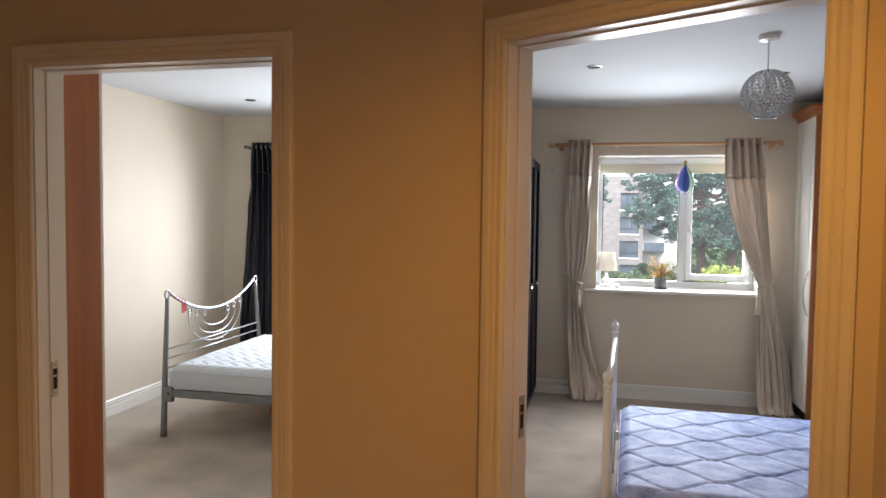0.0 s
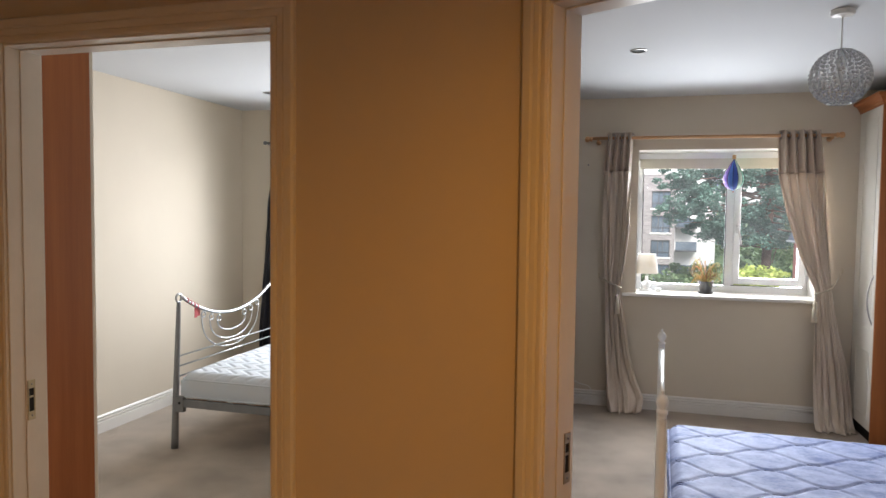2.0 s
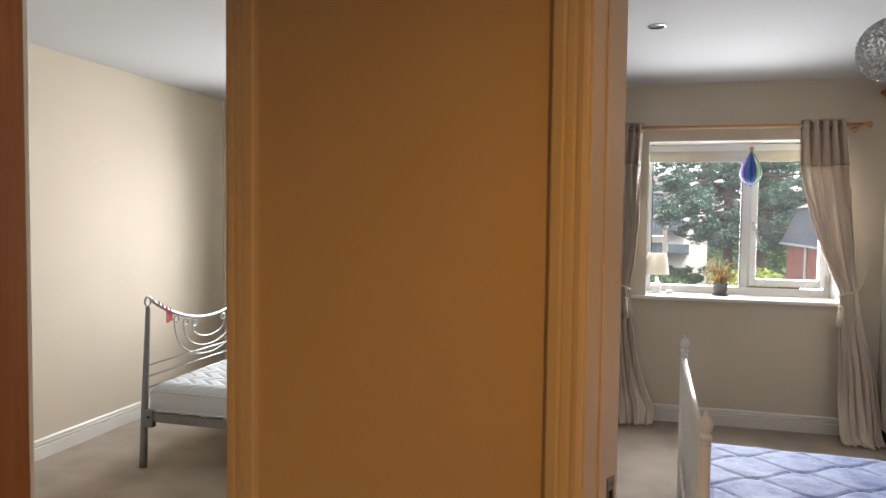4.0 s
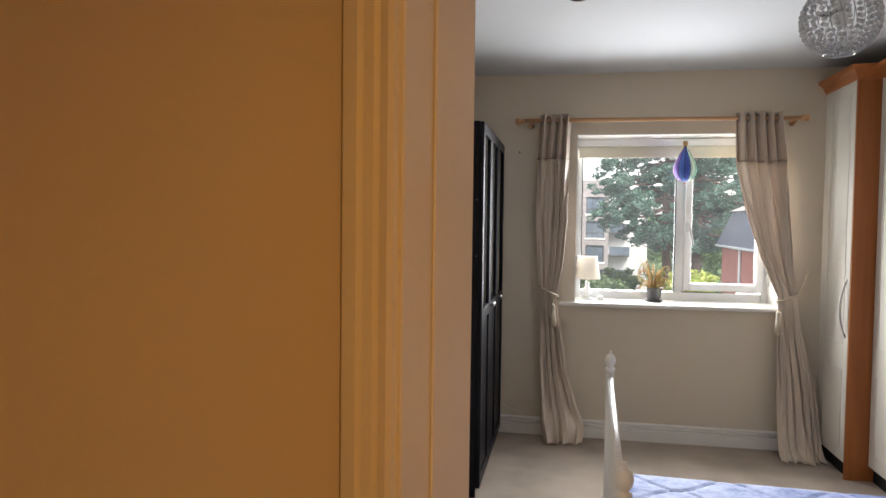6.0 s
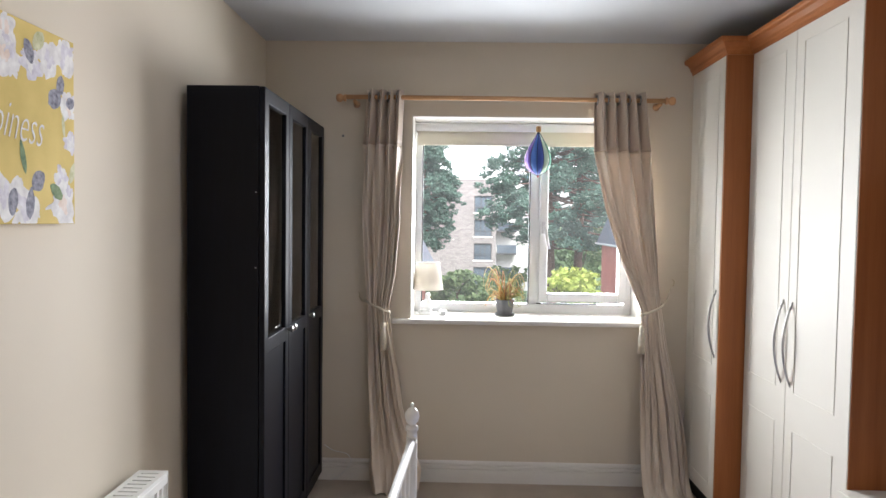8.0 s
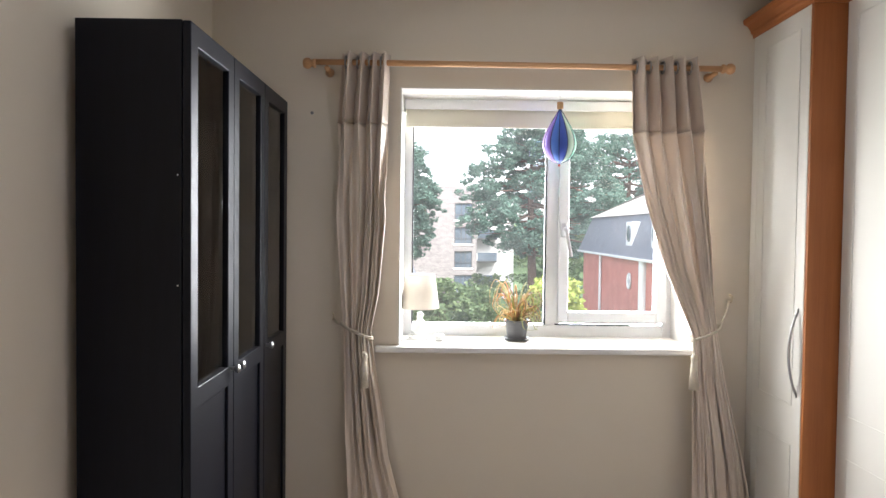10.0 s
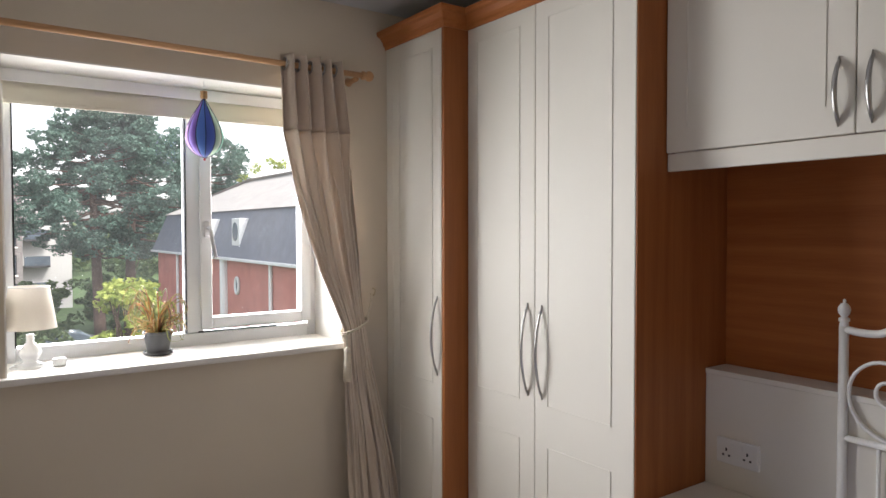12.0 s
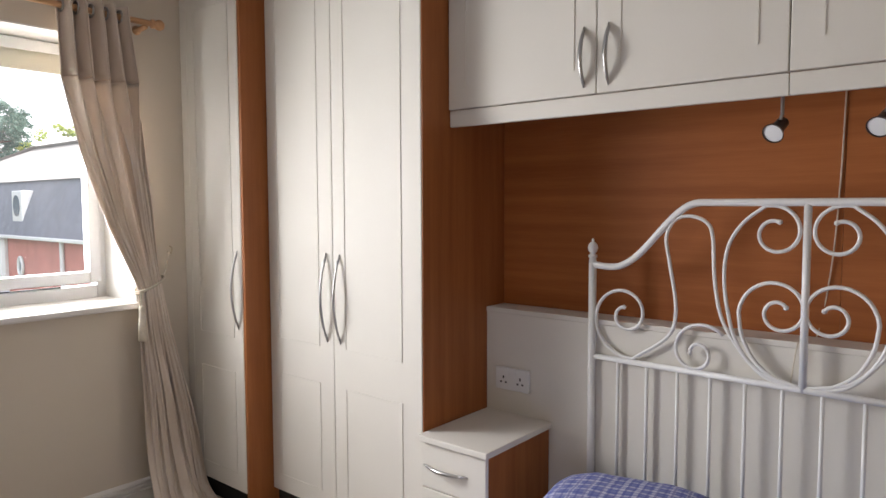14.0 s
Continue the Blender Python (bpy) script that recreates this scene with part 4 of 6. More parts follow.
def tieback(x0, x1, z, hx, hz, tx):
    t = thing("tieback", (x0 + x1) / 2, ROD_Y, z, "cream cord tieback with a tassel round a curtain", "tieback", "curtain tiebacks")
    cx, rx = (x0 + x1) / 2, (x1 - x0) / 2 + 0.008
    for k in (0, 0.007):
        loop = [(cx + rx * math.cos(a), ROD_Y - 0.002 + (0.046 + k) * math.sin(a), z + k + 0.03 * math.cos(a) * (1 if hx > cx else -1)) for a in [2 * math.pi * q / 28 for q in range(28)]]
        part("cord", tube(bmesh.new(), loop, 0.0042, 8, closed=True), M_cord, t, smooth="all")
    e = cx + (rx if hx > cx else -rx)
    part("cord", tube(bmesh.new(), smooth_line([(e, ROD_Y, z + 0.03), ((e + hx) / 2, ROD_Y + 0.03, (z + hz) / 2 + 0.005), (hx, WIN_Y - 0.012, hz)]), 0.004, 8), M_cord, t, smooth="all")
    hook = tube(bmesh.new(), smooth_line([(hx, WIN_Y - 0.001, hz), (hx, WIN_Y - 0.03, hz - 0.004), (hx + 0.004, WIN_Y - 0.035, hz + 0.02), (hx - 0.004, WIN_Y - 0.022, hz + 0.028)]), 0.003, 6)
    part("hook", hook, M_brass, t, "brass wall hook")
    bm = tube(bmesh.new(), [(tx, ROD_Y - 0.052, z - 0.01), (tx + 0.002, ROD_Y - 0.055, z - 0.09)], 0.0035, 6)
    part("tassel_cord", bm, M_cord, t)
    bm = lathe(bmesh.new(), [(0.004, z - 0.075), (0.012, z - 0.085), (0.014, z - 0.10), (0.010, z - 0.112), (0.013, z - 0.118), (0.017, z - 0.16), (0.020, z - 0.225), (0.004, z - 0.226)], tx + 0.002, ROD_Y - 0.056, 20)
    part("tassel", bm, M_cord, t, "cream fringed tassel", smooth="all")


tieback(0.553, 0.668, 0.985, 0.50, 1.03, 0.645)
tieback(2.03, 2.14, 0.99, 2.215, 1.125, 2.02)

t = thing("curtain_pole", 1.28, ROD_Y, ROD_Z, "pale oak curtain pole with turned finials above the window", "curtain pole")
part("pole", tube(bmesh.new(), [(0.43, ROD_Y, ROD_Z + 0.006), (1.3, ROD_Y, ROD_Z + 0.004), (2.13, ROD_Y, ROD_Z)], 0.0125, 16), M_oakpole, t, smooth="all")
for x, s in ((0.43, -1), (2.13, 1)):
    bm = lathe(bmesh.new(), [(0.013, 0), (0.019, 0.002), (0.019, 0.012), (0.013, 0.016), (0.022, 0.028), (0.0235, 0.04), (0.017, 0.052), (0.004, 0.056)], 0, 0, 20)
    bm.transform(Matrix.Translation((x, ROD_Y, ROD_Z)) @ Matrix.Rotation(radians(90 * s), 4, "Y"))
    part("finial", bm, M_oakpole, t, smooth="all")
for x in (0.475, 2.105):
    bm = tube(bmesh.new(), [(x, WIN_Y - 0.001, ROD_Z - 0.02), (x, WIN_Y - 0.03, ROD_Z - 0.02), (x, ROD_Y, ROD_Z - 0.018)], lambda q: 0.02 - 0.009 * min(1, q * 2), 14)
    part("bracket", bm, M_oakpole, t, smooth="all")

# roller blind
t = thing("roller_blind", 1.425, 6.05, 1.97, "cream roller blind rolled up under the reveal", "blind")
part("roll", tube(bmesh.new(), [(WX0 + 0.012, 6.055, 1.99), (WX1 - 0.012, 6.055, 1.99)], 0.024, 20), M_blind, t, smooth="all")
part("fabric", bx(WX0 + 0.018, WX1 - 0.018, 6.031, 6.0325, 1.905, 1.99), M_blind, t)
part("bottom_bar", bx(WX0 + 0.018, WX1 - 0.018, 6.028, 6.036, 1.893, 1.908, bevel=0.002), M_blind, t)
for x in (WX0 + 0.008, WX1 - 0.012):
    part("end_bracket", bx(x, x + 0.004, 6.03, 6.085, 1.955, 2.02, bevel=0.001, seg=1), M_plastic, t)
part("valance", bx(WX0 + 0.01, WX1 - 0.01, 6.012, 6.016, 1.972, 2.018, bevel=0.001, seg=1), M_plastic, t, "white headrail")

# hanging balloon spinner
t = thing("balloon_spinner", 1.477, 5.865, 1.98, "blue, purple and green paper balloon spinner hung in the window", "mobile")
part("thread", tube(bmesh.new(), [(1.477, 5.865, 2.024), (1.477, 5.865, 1.98)], 0.0012, 6), M_plastic, t)
part("cork", lathe(bmesh.new(), [(0.012, 1.955), (0.014, 1.957), (0.014, 1.983), (0.012, 1.985)], 1.477, 5.865, 16), mat("cork", (0.42, 0.25, 0.12), 0.8, var=0.2, scale=80), t, "small cork cap")
part("bead", ball(bmesh.new(), 1.477, 5.865, 1.709, 0.006), mat("red_bead", (0.5, 0.06, 0.05), 0.4, bump=0), t, "small red bead")
FIN = {"blue": (0.10, 0.25, 0.72), "deep_blue": (0.06, 0.13, 0.56), "violet": (0.30, 0.17, 0.68), "purple": (0.50, 0.24, 0.68), "green": (0.14, 0.52, 0.34), "pale_green": (0.62, 0.80, 0.68)}
fin_m = {n: cloth(n + "_paper", c, [min(1, v * 1.15) for v in c], 0.6, 0.25) for n, c in FIN.items()}
M_seam = mat("dark_blue_wire", (0.02, 0.025, 0.07), 0.5, bump=0)
GORES = ("purple", "violet", "blue", "deep_blue", "pale_green", "green", "pale_green", "green", "green", "blue", "deep_blue", "violet")
SX, SY, SPIN_Z, SPIN_H = 1.477, 5.865, 1.715, 0.238


def spin_r(q):
    return 0.003 + 0.069 * max(0.0, math.sin(math.pi * q ** 0.66)) ** 1.05


for i, colour in enumerate(GORES):
    a0 = math.pi - 0.2 + 2 * math.pi * i / 12
    bm = bmesh.new()
    rows = []
    for q in range(19):
        row = []
        for k in range(7):
            a = a0 + 2 * math.pi / 12 * (0.02 + 0.96 * k / 6)
            rr = spin_r(q / 18) * (1 + 0.045 * math.sin(math.pi * k / 6))
            row.append(bm.verts.new((SX + rr * math.cos(a), SY + rr * math.sin(a), SPIN_Z + SPIN_H * q / 18)))
        rows.append(row)
    for u, v in zip(rows, rows[1:]):
        for k in range(6):
            bm.faces.new((u[k], u[k + 1], v[k + 1], v[k]))
    ob = part("gore", bm, fin_m[colour], t, smooth="all")
    so = ob.modifiers.new("paper", "SOLIDIFY")
    so.thickness = 0.0012
    rib = [(SX + (spin_r(q / 18) + 0.0015) * math.cos(a0), SY + (spin_r(q / 18) + 0.0015) * math.sin(a0), SPIN_Z + SPIN_H * q / 18) for q in range(19)]
    part("rib", tube(bmesh.new(), rib, 0.0016, 5), M_seam, t, "thin dark rib", smooth="all")

# table lamp on the sill
SZ = WZ0 + 0.015
t = thing("table_lamp", 0.868, 6.0, SZ, "small white table lamp with a cream shade on the window board", "lamp")
part("base", lathe(bmesh.new(), [(0.05, SZ), (0.052, SZ + 0.006), (0.03, SZ + 0.014), (0.022, SZ + 0.022), (0.036, SZ + 0.04), (0.038, SZ + 0.055), (0.026, SZ + 0.075), (0.013, SZ + 0.09), (0.013, SZ + 0.12)], 0.868, 6.0, 28), mat("white_glazed_ceramic", (0.78, 0.78, 0.78), 0.12, var=0.02, bump=0), t, "white glazed lamp base", smooth="all")
bm = lathe(bmesh.new(), [(0.090, 1.057), (0.067, 1.212)], 0.868, 6.0, 36, cap=False)
sh = part("shade", bm, cloth("cream_lampshade_fabric", (0.70, 0.64, 0.55), (0.76, 0.70, 0.61), 0.85, 0.3), t, "cream fabric shade", smooth="all")
so = sh.modifiers.new("cloth", "SOLIDIFY")
so.thickness = 0.002
part("shade_ring", tube(bmesh.new(), [(0.868 + 0.067 * math.cos(a), 6.0 + 0.067 * math.sin(a), 1.212) for a in [2 * math.pi * q / 30 for q in range(30)]], 0.002, 6, closed=True), M_plastic, t)
c = thing("plug_and_flex", 0.955, 5.94, SZ, "white plug on its coiled flex on the window board", "plug")
bm = bmesh.new()
box(bm, 0.935, 0.98, 5.925, 5.965, SZ + 0.001, SZ + 0.03, 0.007)
part("plug", bm, M_plastic, c)
part("flex", tube(bmesh.new(), smooth_line([(0.937, 5.95, SZ + 0.012), (0.90, 5.93, SZ + 0.006), (0.85, 5.925, SZ + 0.008), (0.82, 5.95, SZ + 0.025), (0.86, 5.945, SZ + 0.03), (0.90, 5.945, SZ + 0.008), (0.84, 5.93, SZ + 0.006), (0.80, 5.96, SZ + 0.005), (0.82, 6.03, SZ + 0.005)]), 0.0028, 8), M_plastic, c, smooth="all")

# pot plant
t = thing("potted_plant", 1.315, 5.985, SZ, "spidery orange and green air plant in a grey pot", "plant")
M_pot = mat("grey_plastic_pot", (0.075, 0.075, 0.08), 0.4, var=0.1, scale=20)
part("saucer", lathe(bmesh.new(), [(0.05, SZ), (0.056, SZ + 0.004), (0.058, SZ + 0.014), (0.054, SZ + 0.014), (0.05, SZ + 0.006)], 1.315, 5.985, 28), M_pot, t, "dark grey saucer", smooth=True)
part("pot", lathe(bmesh.new(), [(0.042, SZ + 0.007), (0.055, SZ + 0.085), (0.058, SZ + 0.086), (0.058, SZ + 0.095), (0.053, SZ + 0.095), (0.051, SZ + 0.083)], 1.315, 5.985, 28), M_pot, t, "dark grey pot", smooth=True)
part("soil", lathe(bmesh.new(), [(0.0525, SZ + 0.08), (0.001, SZ + 0.084)], 1.315, 5.985, 20), mat("potting_soil", (0.05, 0.035, 0.025), 0.95, var=0.3, scale=60, bump=0.6), t)
rnd = random.Random(5)
LEAF = [mat("orange_leaf", (0.42, 0.20, 0.05), 0.5, var=0.2, scale=30), mat("olive_leaf", (0.22, 0.24, 0.06), 0.5, var=0.2, scale=30), mat("straw_leaf", (0.48, 0.36, 0.13), 0.55, var=0.2, scale=30), mat("brown_leaf", (0.22, 0.11, 0.05), 0.6, var=0.2, scale=30)]
for i in range(90):
    a = rnd.uniform(0, 2 * math.pi)
    r0 = rnd.uniform(0, 0.03)
    L = rnd.uniform(0.07, 0.14) if i % 3 else rnd.uniform(0.10, 0.15)
    hgt = rnd.uniform(0.03, 0.09) if i % 3 else rnd.uniform(0.11, 0.20)
    dx, dy = math.cos(a), math.sin(a)
    b0 = Vector((1.315 + dx * r0, 5.985 + dy * r0, SZ + 0.08))
    tw = rnd.uniform(-0.03, 0.03)
    fall = rnd.uniform(-0.05, 0.05) if i % 3 else rnd.uniform(-0.02, 0.0)
    pts = [b0, b0 + Vector((dx * L * 0.25, dy * L * 0.25, hgt * 0.7)), b0 + Vector((dx * L * 0.6 - dy * tw, dy * L * 0.6 + dx * tw, hgt)), b0 + Vector((dx * L * 0.8 - dy * tw, dy * L * 0.8 + dx * tw, hgt * 0.75 + fall)), b0 + Vector((dx * L * 0.72 + dy * tw, dy * L * 0.72 - dx * tw, hgt * 0.45 + fall))]
    bm = tube(bmesh.new(), smooth_line(pts, 5), lambda q: 0.004 * (1 - q) + 0.001, 5, flat=0.5)
    part("leaf", bm, LEAF[rnd.choice((0, 0, 1, 1, 2, 2, 3))], t, smooth="all")

# ---- canvas picture ----
PX, PY0, PY1, PZ0, PZ1 = 0.006, 3.25, 3.885, 1.433, 1.915
t = thing("canvas_picture", PX, (PY0 + PY1) / 2, PZ0, "yellow box canvas with painted flowers and a white word", "picture")
M_canvas = mat("yellow_canvas", (0.60, 0.44, 0.11), 0.8, var=0.10, scale=7, fine=900, bump=0.3, dist=0.0006, second=(0.66, 0.50, 0.16))
part("canvas", bx(DIV_B + 0.001, PX, PY0, PY1, PZ0, PZ1, bevel=0.002), M_canvas, t)
PAINT = {
    "white": mat("white_petal_paint", (0.60, 0.57, 0.57), 0.8, var=0.04, scale=26, fine=90, second=(0.80, 0.78, 0.76)),
    "blush": mat("blush_petal_paint", (0.66, 0.50, 0.40), 0.8, var=0.06, scale=34, fine=90, second=(0.78, 0.70, 0.66)),
    "lilac": mat("lilac_petal_paint", (0.52, 0.47, 0.54), 0.8, var=0.06, scale=34, fine=90, second=(0.72, 0.70, 0.73)),
    "green": mat("green_leaf_paint", (0.06, 0.13, 0.06), 0.8, var=0.1, scale=30, fine=120, second=(0.20, 0.27, 0.13)),
    "grey": mat("grey_berry_paint", (0.10, 0.10, 0.14), 0.8, var=0.1, scale=70, fine=160, second=(0.34, 0.33, 0.38)),
    "sage": mat("sage_leaf_paint", (0.40, 0.40, 0.17), 0.8, var=0.1, scale=34, fine=90, second=(0.62, 0.60, 0.42)),
}
strokes = {k: bmesh.new() for k in PAINT}
level = [0]


def stroke(kind, u, v, lu, lv, ang, point=1.0, rough=0.0, side=False):
    """One dab of paint at (u, v) of the canvas, in parts of its size, on its face or on its wrapped side edge."""
    bm = strokes[kind]
    level[0] += 1
    rise = 0.0002 + 0.0000012 * level[0]
    W, H = PY1 - PY0, PZ1 - PZ0
    vs = []
    for i in range(28):
        a = 2 * math.pi * i / 28
        k = 1 + rough * noise.noise((math.cos(a) * 1.7 + level[0], math.sin(a) * 1.7, v * 9))
        p, q = lu * k * math.cos(a), lv * k * math.sin(a) * max(0.02, abs(math.sin(a))) ** (point - 1)
        c = p * math.cos(ang) - q * math.sin(ang)
        z = min(PZ1 - 0.001, max(PZ0 + 0.001, PZ0 + v * H + p * math.sin(ang) + q * math.cos(ang)))
        if side:
            vs.append(bm.verts.new((min(PX - 0.002, max(DIV_B + 0.003, DIV_B + u * (PX - DIV_B) + c)), PY0 - rise, z)))
        else:
            vs.append(bm.verts.new((PX + rise, min(PY1 - 0.001, max(PY0 + 0.001, PY0 + u * W + c)), z)))
    bm.faces.new(vs)


def flower(u, v, r, kind, heart, rnd):
    """A loose bloom: a ragged pale ground, torn petals over it and a warm heart."""
    stroke("white" if kind != "lilac" else "lilac", u, v, r * 0.95, r * 0.85, rnd.uniform(0, 3), 1.0, 0.7)
    for i in range(9):
        a = rnd.uniform(0, 6.28)
        q = rnd.uniform(0.3, 0.75) * r
        stroke(rnd.choice((kind, kind, "white", "white", "lilac")), u + q / 0.635 * math.cos(a), v + q / 0.482 * math.sin(a), r * rnd.uniform(0.25, 0.55), r * rnd.uniform(0.18, 0.34), a + rnd.uniform(-0.6, 0.6), 1.1, 0.6)
    for i in range(3):
        stroke(heart, u + rnd.uniform(-0.02, 0.02), v + rnd.uniform(-0.03, 0.03), r * 0.32, r * 0.16, rnd.uniform(0.9, 2.2), 1.0, 0.6)


rnd = random.Random(11)
for u, v, r, k, h in ((0.06, 0.75, 0.06, "white", "blush"), (0.05, 0.93, 0.045, "white", "sage"), (0.17, 0.9, 0.04, "lilac", "blush"), (0.20, 0.80, 0.03, "blush", "lilac"), (0.36, 0.86, 0.035, "white", "lilac"), (0.56, 0.80, 0.055, "white", "blush"), (0.56, 0.92, 0.04, "white", "blush"), (0.72, 0.80, 0.04, "lilac", "white"), (0.82, 0.86, 0.05, "white", "lilac"), (0.93, 0.90, 0.045, "white", "lilac"), (0.95, 0.64, 0.04, "white", "blush"),
                      (0.10, 0.20, 0.085, "white", "blush"), (0.06, 0.06, 0.06, "white", "white"), (0.27, 0.14, 0.045, "lilac", "white"), (0.34, 0.05, 0.04, "white", "sage"), (0.55, 0.14, 0.06, "white", "lilac"), (0.68, 0.07, 0.055, "white", "lilac"), (0.92, 0.10, 0.06, "white", "blush"), (0.90, 0.24, 0.035, "white", "lilac"), (0.97, 0.45, 0.03, "lilac", "white"), (0.02, 0.45, 0.03, "white", "blush")):
    flower(u, v, r, k, h, rnd)
for u, v, lu, lv, a, k in ((0.08, 0.52, 0.055, 0.026, -1.25, "green"), (0.02, 0.55, 0.04, 0.024, 0.2, "green"), (0.17, 0.68, 0.032, 0.013, 1.5, "green"), (0.45, 0.30, 0.042, 0.017, -1.25, "green"), (0.66, 0.33, 0.04, 0.010, -1.35, "green"), (0.70, 0.86, 0.03, 0.018, -1.1, "grey"), (0.86, 0.66, 0.03, 0.026, 0.6, "grey"), (0.90, 0.74, 0.028, 0.017, 1.3, "grey"), (0.97, 0.66, 0.02, 0.016, 0.2, "grey"), (0.92, 0.53, 0.03, 0.007, -1.45, "sage"), (0.75, 0.22, 0.03, 0.024, 0.7, "grey"), (0.60, 0.11, 0.034, 0.017, 1.4, "grey"), (0.70, 0.10, 0.04, 0.016, 1.45, "grey"), (0.87, 0.17, 0.03, 0.016, -0.6, "green"), (0.76, 0.93, 0.03, 0.02, 0.8, "sage"), (0.24, 0.83, 0.02, 0.012, 1.0, "sage"), (0.38, 0.16, 0.03, 0.012, 1.3, "sage"), (0.30, 0.05, 0.03, 0.01, 0.4, "sage"), (0.98, 0.28, 0.03, 0.012, 1.2, "sage"), (0.18, 0.02, 0.02, 0.01, 0.2, "green"), (0.22, 0.97, 0.012, 0.008, 0.3, "grey"), (0.35, 0.93, 0.010, 0.006, 0.3, "grey"), (0.12, 0.88, 0.010, 0.006, 0.3, "grey")):
    stroke(k, u, v, lu, lv, a, 1.35, 0.15)
for v, lv, k in ((0.80, 0.09, "white"), (0.70, 0.05, "white"), (0.93, 0.03, "blush"), (0.55, 0.045, "green"), (0.24, 0.03, "lilac"), (0.13, 0.05, "white"), (0.04, 0.04, "white"), (0.34, 0.018, "lilac")):
    stroke(k, 0.55, v, 0.03, lv, 0.1, 1.0, 0.5, True)
for k, bm in strokes.items():
    ob = part("painted_" + ("leaf" if k in ("green", "sage") else "berry" if k == "grey" else "petal"), bm, PAINT[k], t)
    ob["kind"] = "stuff"


def lettering(text, size, m, material, parent, name, shear=0.0, depth=0.0003):
    c = bpy.data.curves.new(name, "FONT")
    c.body, c.size, c.shear, c.extrude, c.resolution_u = text, size, shear, depth, 3
    c.offset = -0.0019
    c.align_x, c.align_y = "CENTER", "CENTER"
    tmp = bpy.data.objects.new(name, c)
    scene.collection.objects.link(tmp)
    me = bpy.data.meshes.new_from_object(tmp.evaluated_get(bpy.context.evaluated_depsgraph_get()))
    bpy.data.objects.remove(tmp)
    ob = new(name, me)
    me.materials.clear()
    me.materials.append(material)
    me.transform(m)
    ob.parent = parent
    me.transform(wm(parent).inverted())
    return ob


m = Matrix.Translation((PX + 0.0009, PY0 + 0.53 * (PY1 - PY0), PZ0 + 0.50 * (PZ1 - PZ0))) @ Matrix(((0, 0, 1, 0), (0.58, 0, 0, 0), (-0.05, 1, 0, 0), (0, 0, 0, 1)))
lettering("Happiness", 0.13, m, PAINT["white"], t, "lettering", 0.5, 0.0001)

# ---- ceiling lights ----
M_crystal = mat("clear_acrylic_bead", (0.62, 0.63, 0.65), 0.08, 0.45, var=0.25, scale=60, bump=0.1)
GX, GY, GZ, GR = 1.617, 3.71, 2.137, 0.124
t = thing("pendant_light", GX, GY, CEIL, "round pendant light of clear beads on a silver wire globe", "pendant light")
part("ceiling_rose", lathe(bmesh.new(), [(0.05, CEIL - 0.0005), (0.05, CEIL - 0.012), (0.044, CEIL - 0.022), (0.012, CEIL - 0.026), (0.006, CEIL - 0.03)], GX, GY, 28), M_plastic, t, "white ceiling rose", smooth=True)
part("flex", tube(bmesh.new(), [(GX, GY, CEIL - 0.025), (GX, GY, GZ + 0.09)], 0.0032, 8), M_plastic, t)
part("lampholder", lathe(bmesh.new(), [(0.01, GZ + 0.1), (0.018, GZ + 0.085), (0.018, GZ + 0.045), (0.022, GZ + 0.04), (0.022, GZ + 0.03)], GX, GY, 16), M_plastic, t)
part("bulb", ball(bmesh.new(), GX, GY, GZ + 0.0, 0.028, 2, 1.2), M_plastic, t, "unlit white bulb", smooth="all")
wires, beads = bmesh.new(), bmesh.new()
for i in range(20):
    a0 = 2 * math.pi * i / 20
    pts = []
    for q in range(17):
        p = radians(22 + 136 * q / 16)
        a = a0 + 0.55 * (q / 16 - 0.5)
        pts.append((GX + GR * math.sin(p) * math.cos(a), GY + GR * math.sin(p) * math.sin(a), GZ + GR * math.cos(p)))
    tube(wires, pts, 0.0018, 5)
    for q in range(15):
        p = radians(27 + 126 * q / 14)
        a = a0 + math.pi / 20 + 0.55 * ((q + 0.5) / 15 - 0.5)
        b = bmesh.new()
        bmesh.ops.create_icosphere(b, subdivisions=1, radius=0.0085 * (0.6 + 0.5 * math.sin(p)))
        merge(beads, b, Matrix.Translation((GX + (GR - 0.004) * math.sin(p) * math.cos(a), GY + (GR - 0.004) * math.sin(p) * math.sin(a), GZ + (GR - 0.004) * math.cos(p))))
part("wire_frame", wires, M_silver, t, "silver wire globe")
ob = part("bead", beads, M_crystal, t, "clear faceted beads")
ob["kind"] = "stuff"
for p in (22, 158):
    rr, zz = GR * math.sin(radians(p)), GZ + GR * math.cos(radians(p))
    part("ring", tube(bmesh.new(), [(GX + rr * math.cos(a), GY + rr * math.sin(a), zz) for a in [2 * math.pi * q / 32 for q in range(32)]], 0.003, 8, closed=True), M_silver, t, smooth="all")

M_glow = bpy.data.materials.new("warm_lamp_glass")
M_glow.use_nodes = True
b = M_glow.node_tree.nodes["Principled BSDF"]
b.inputs["Emission Color"].default_value, b.inputs["Emission Strength"].default_value = (1.0, 0.6, 0.25, 1), 6.0


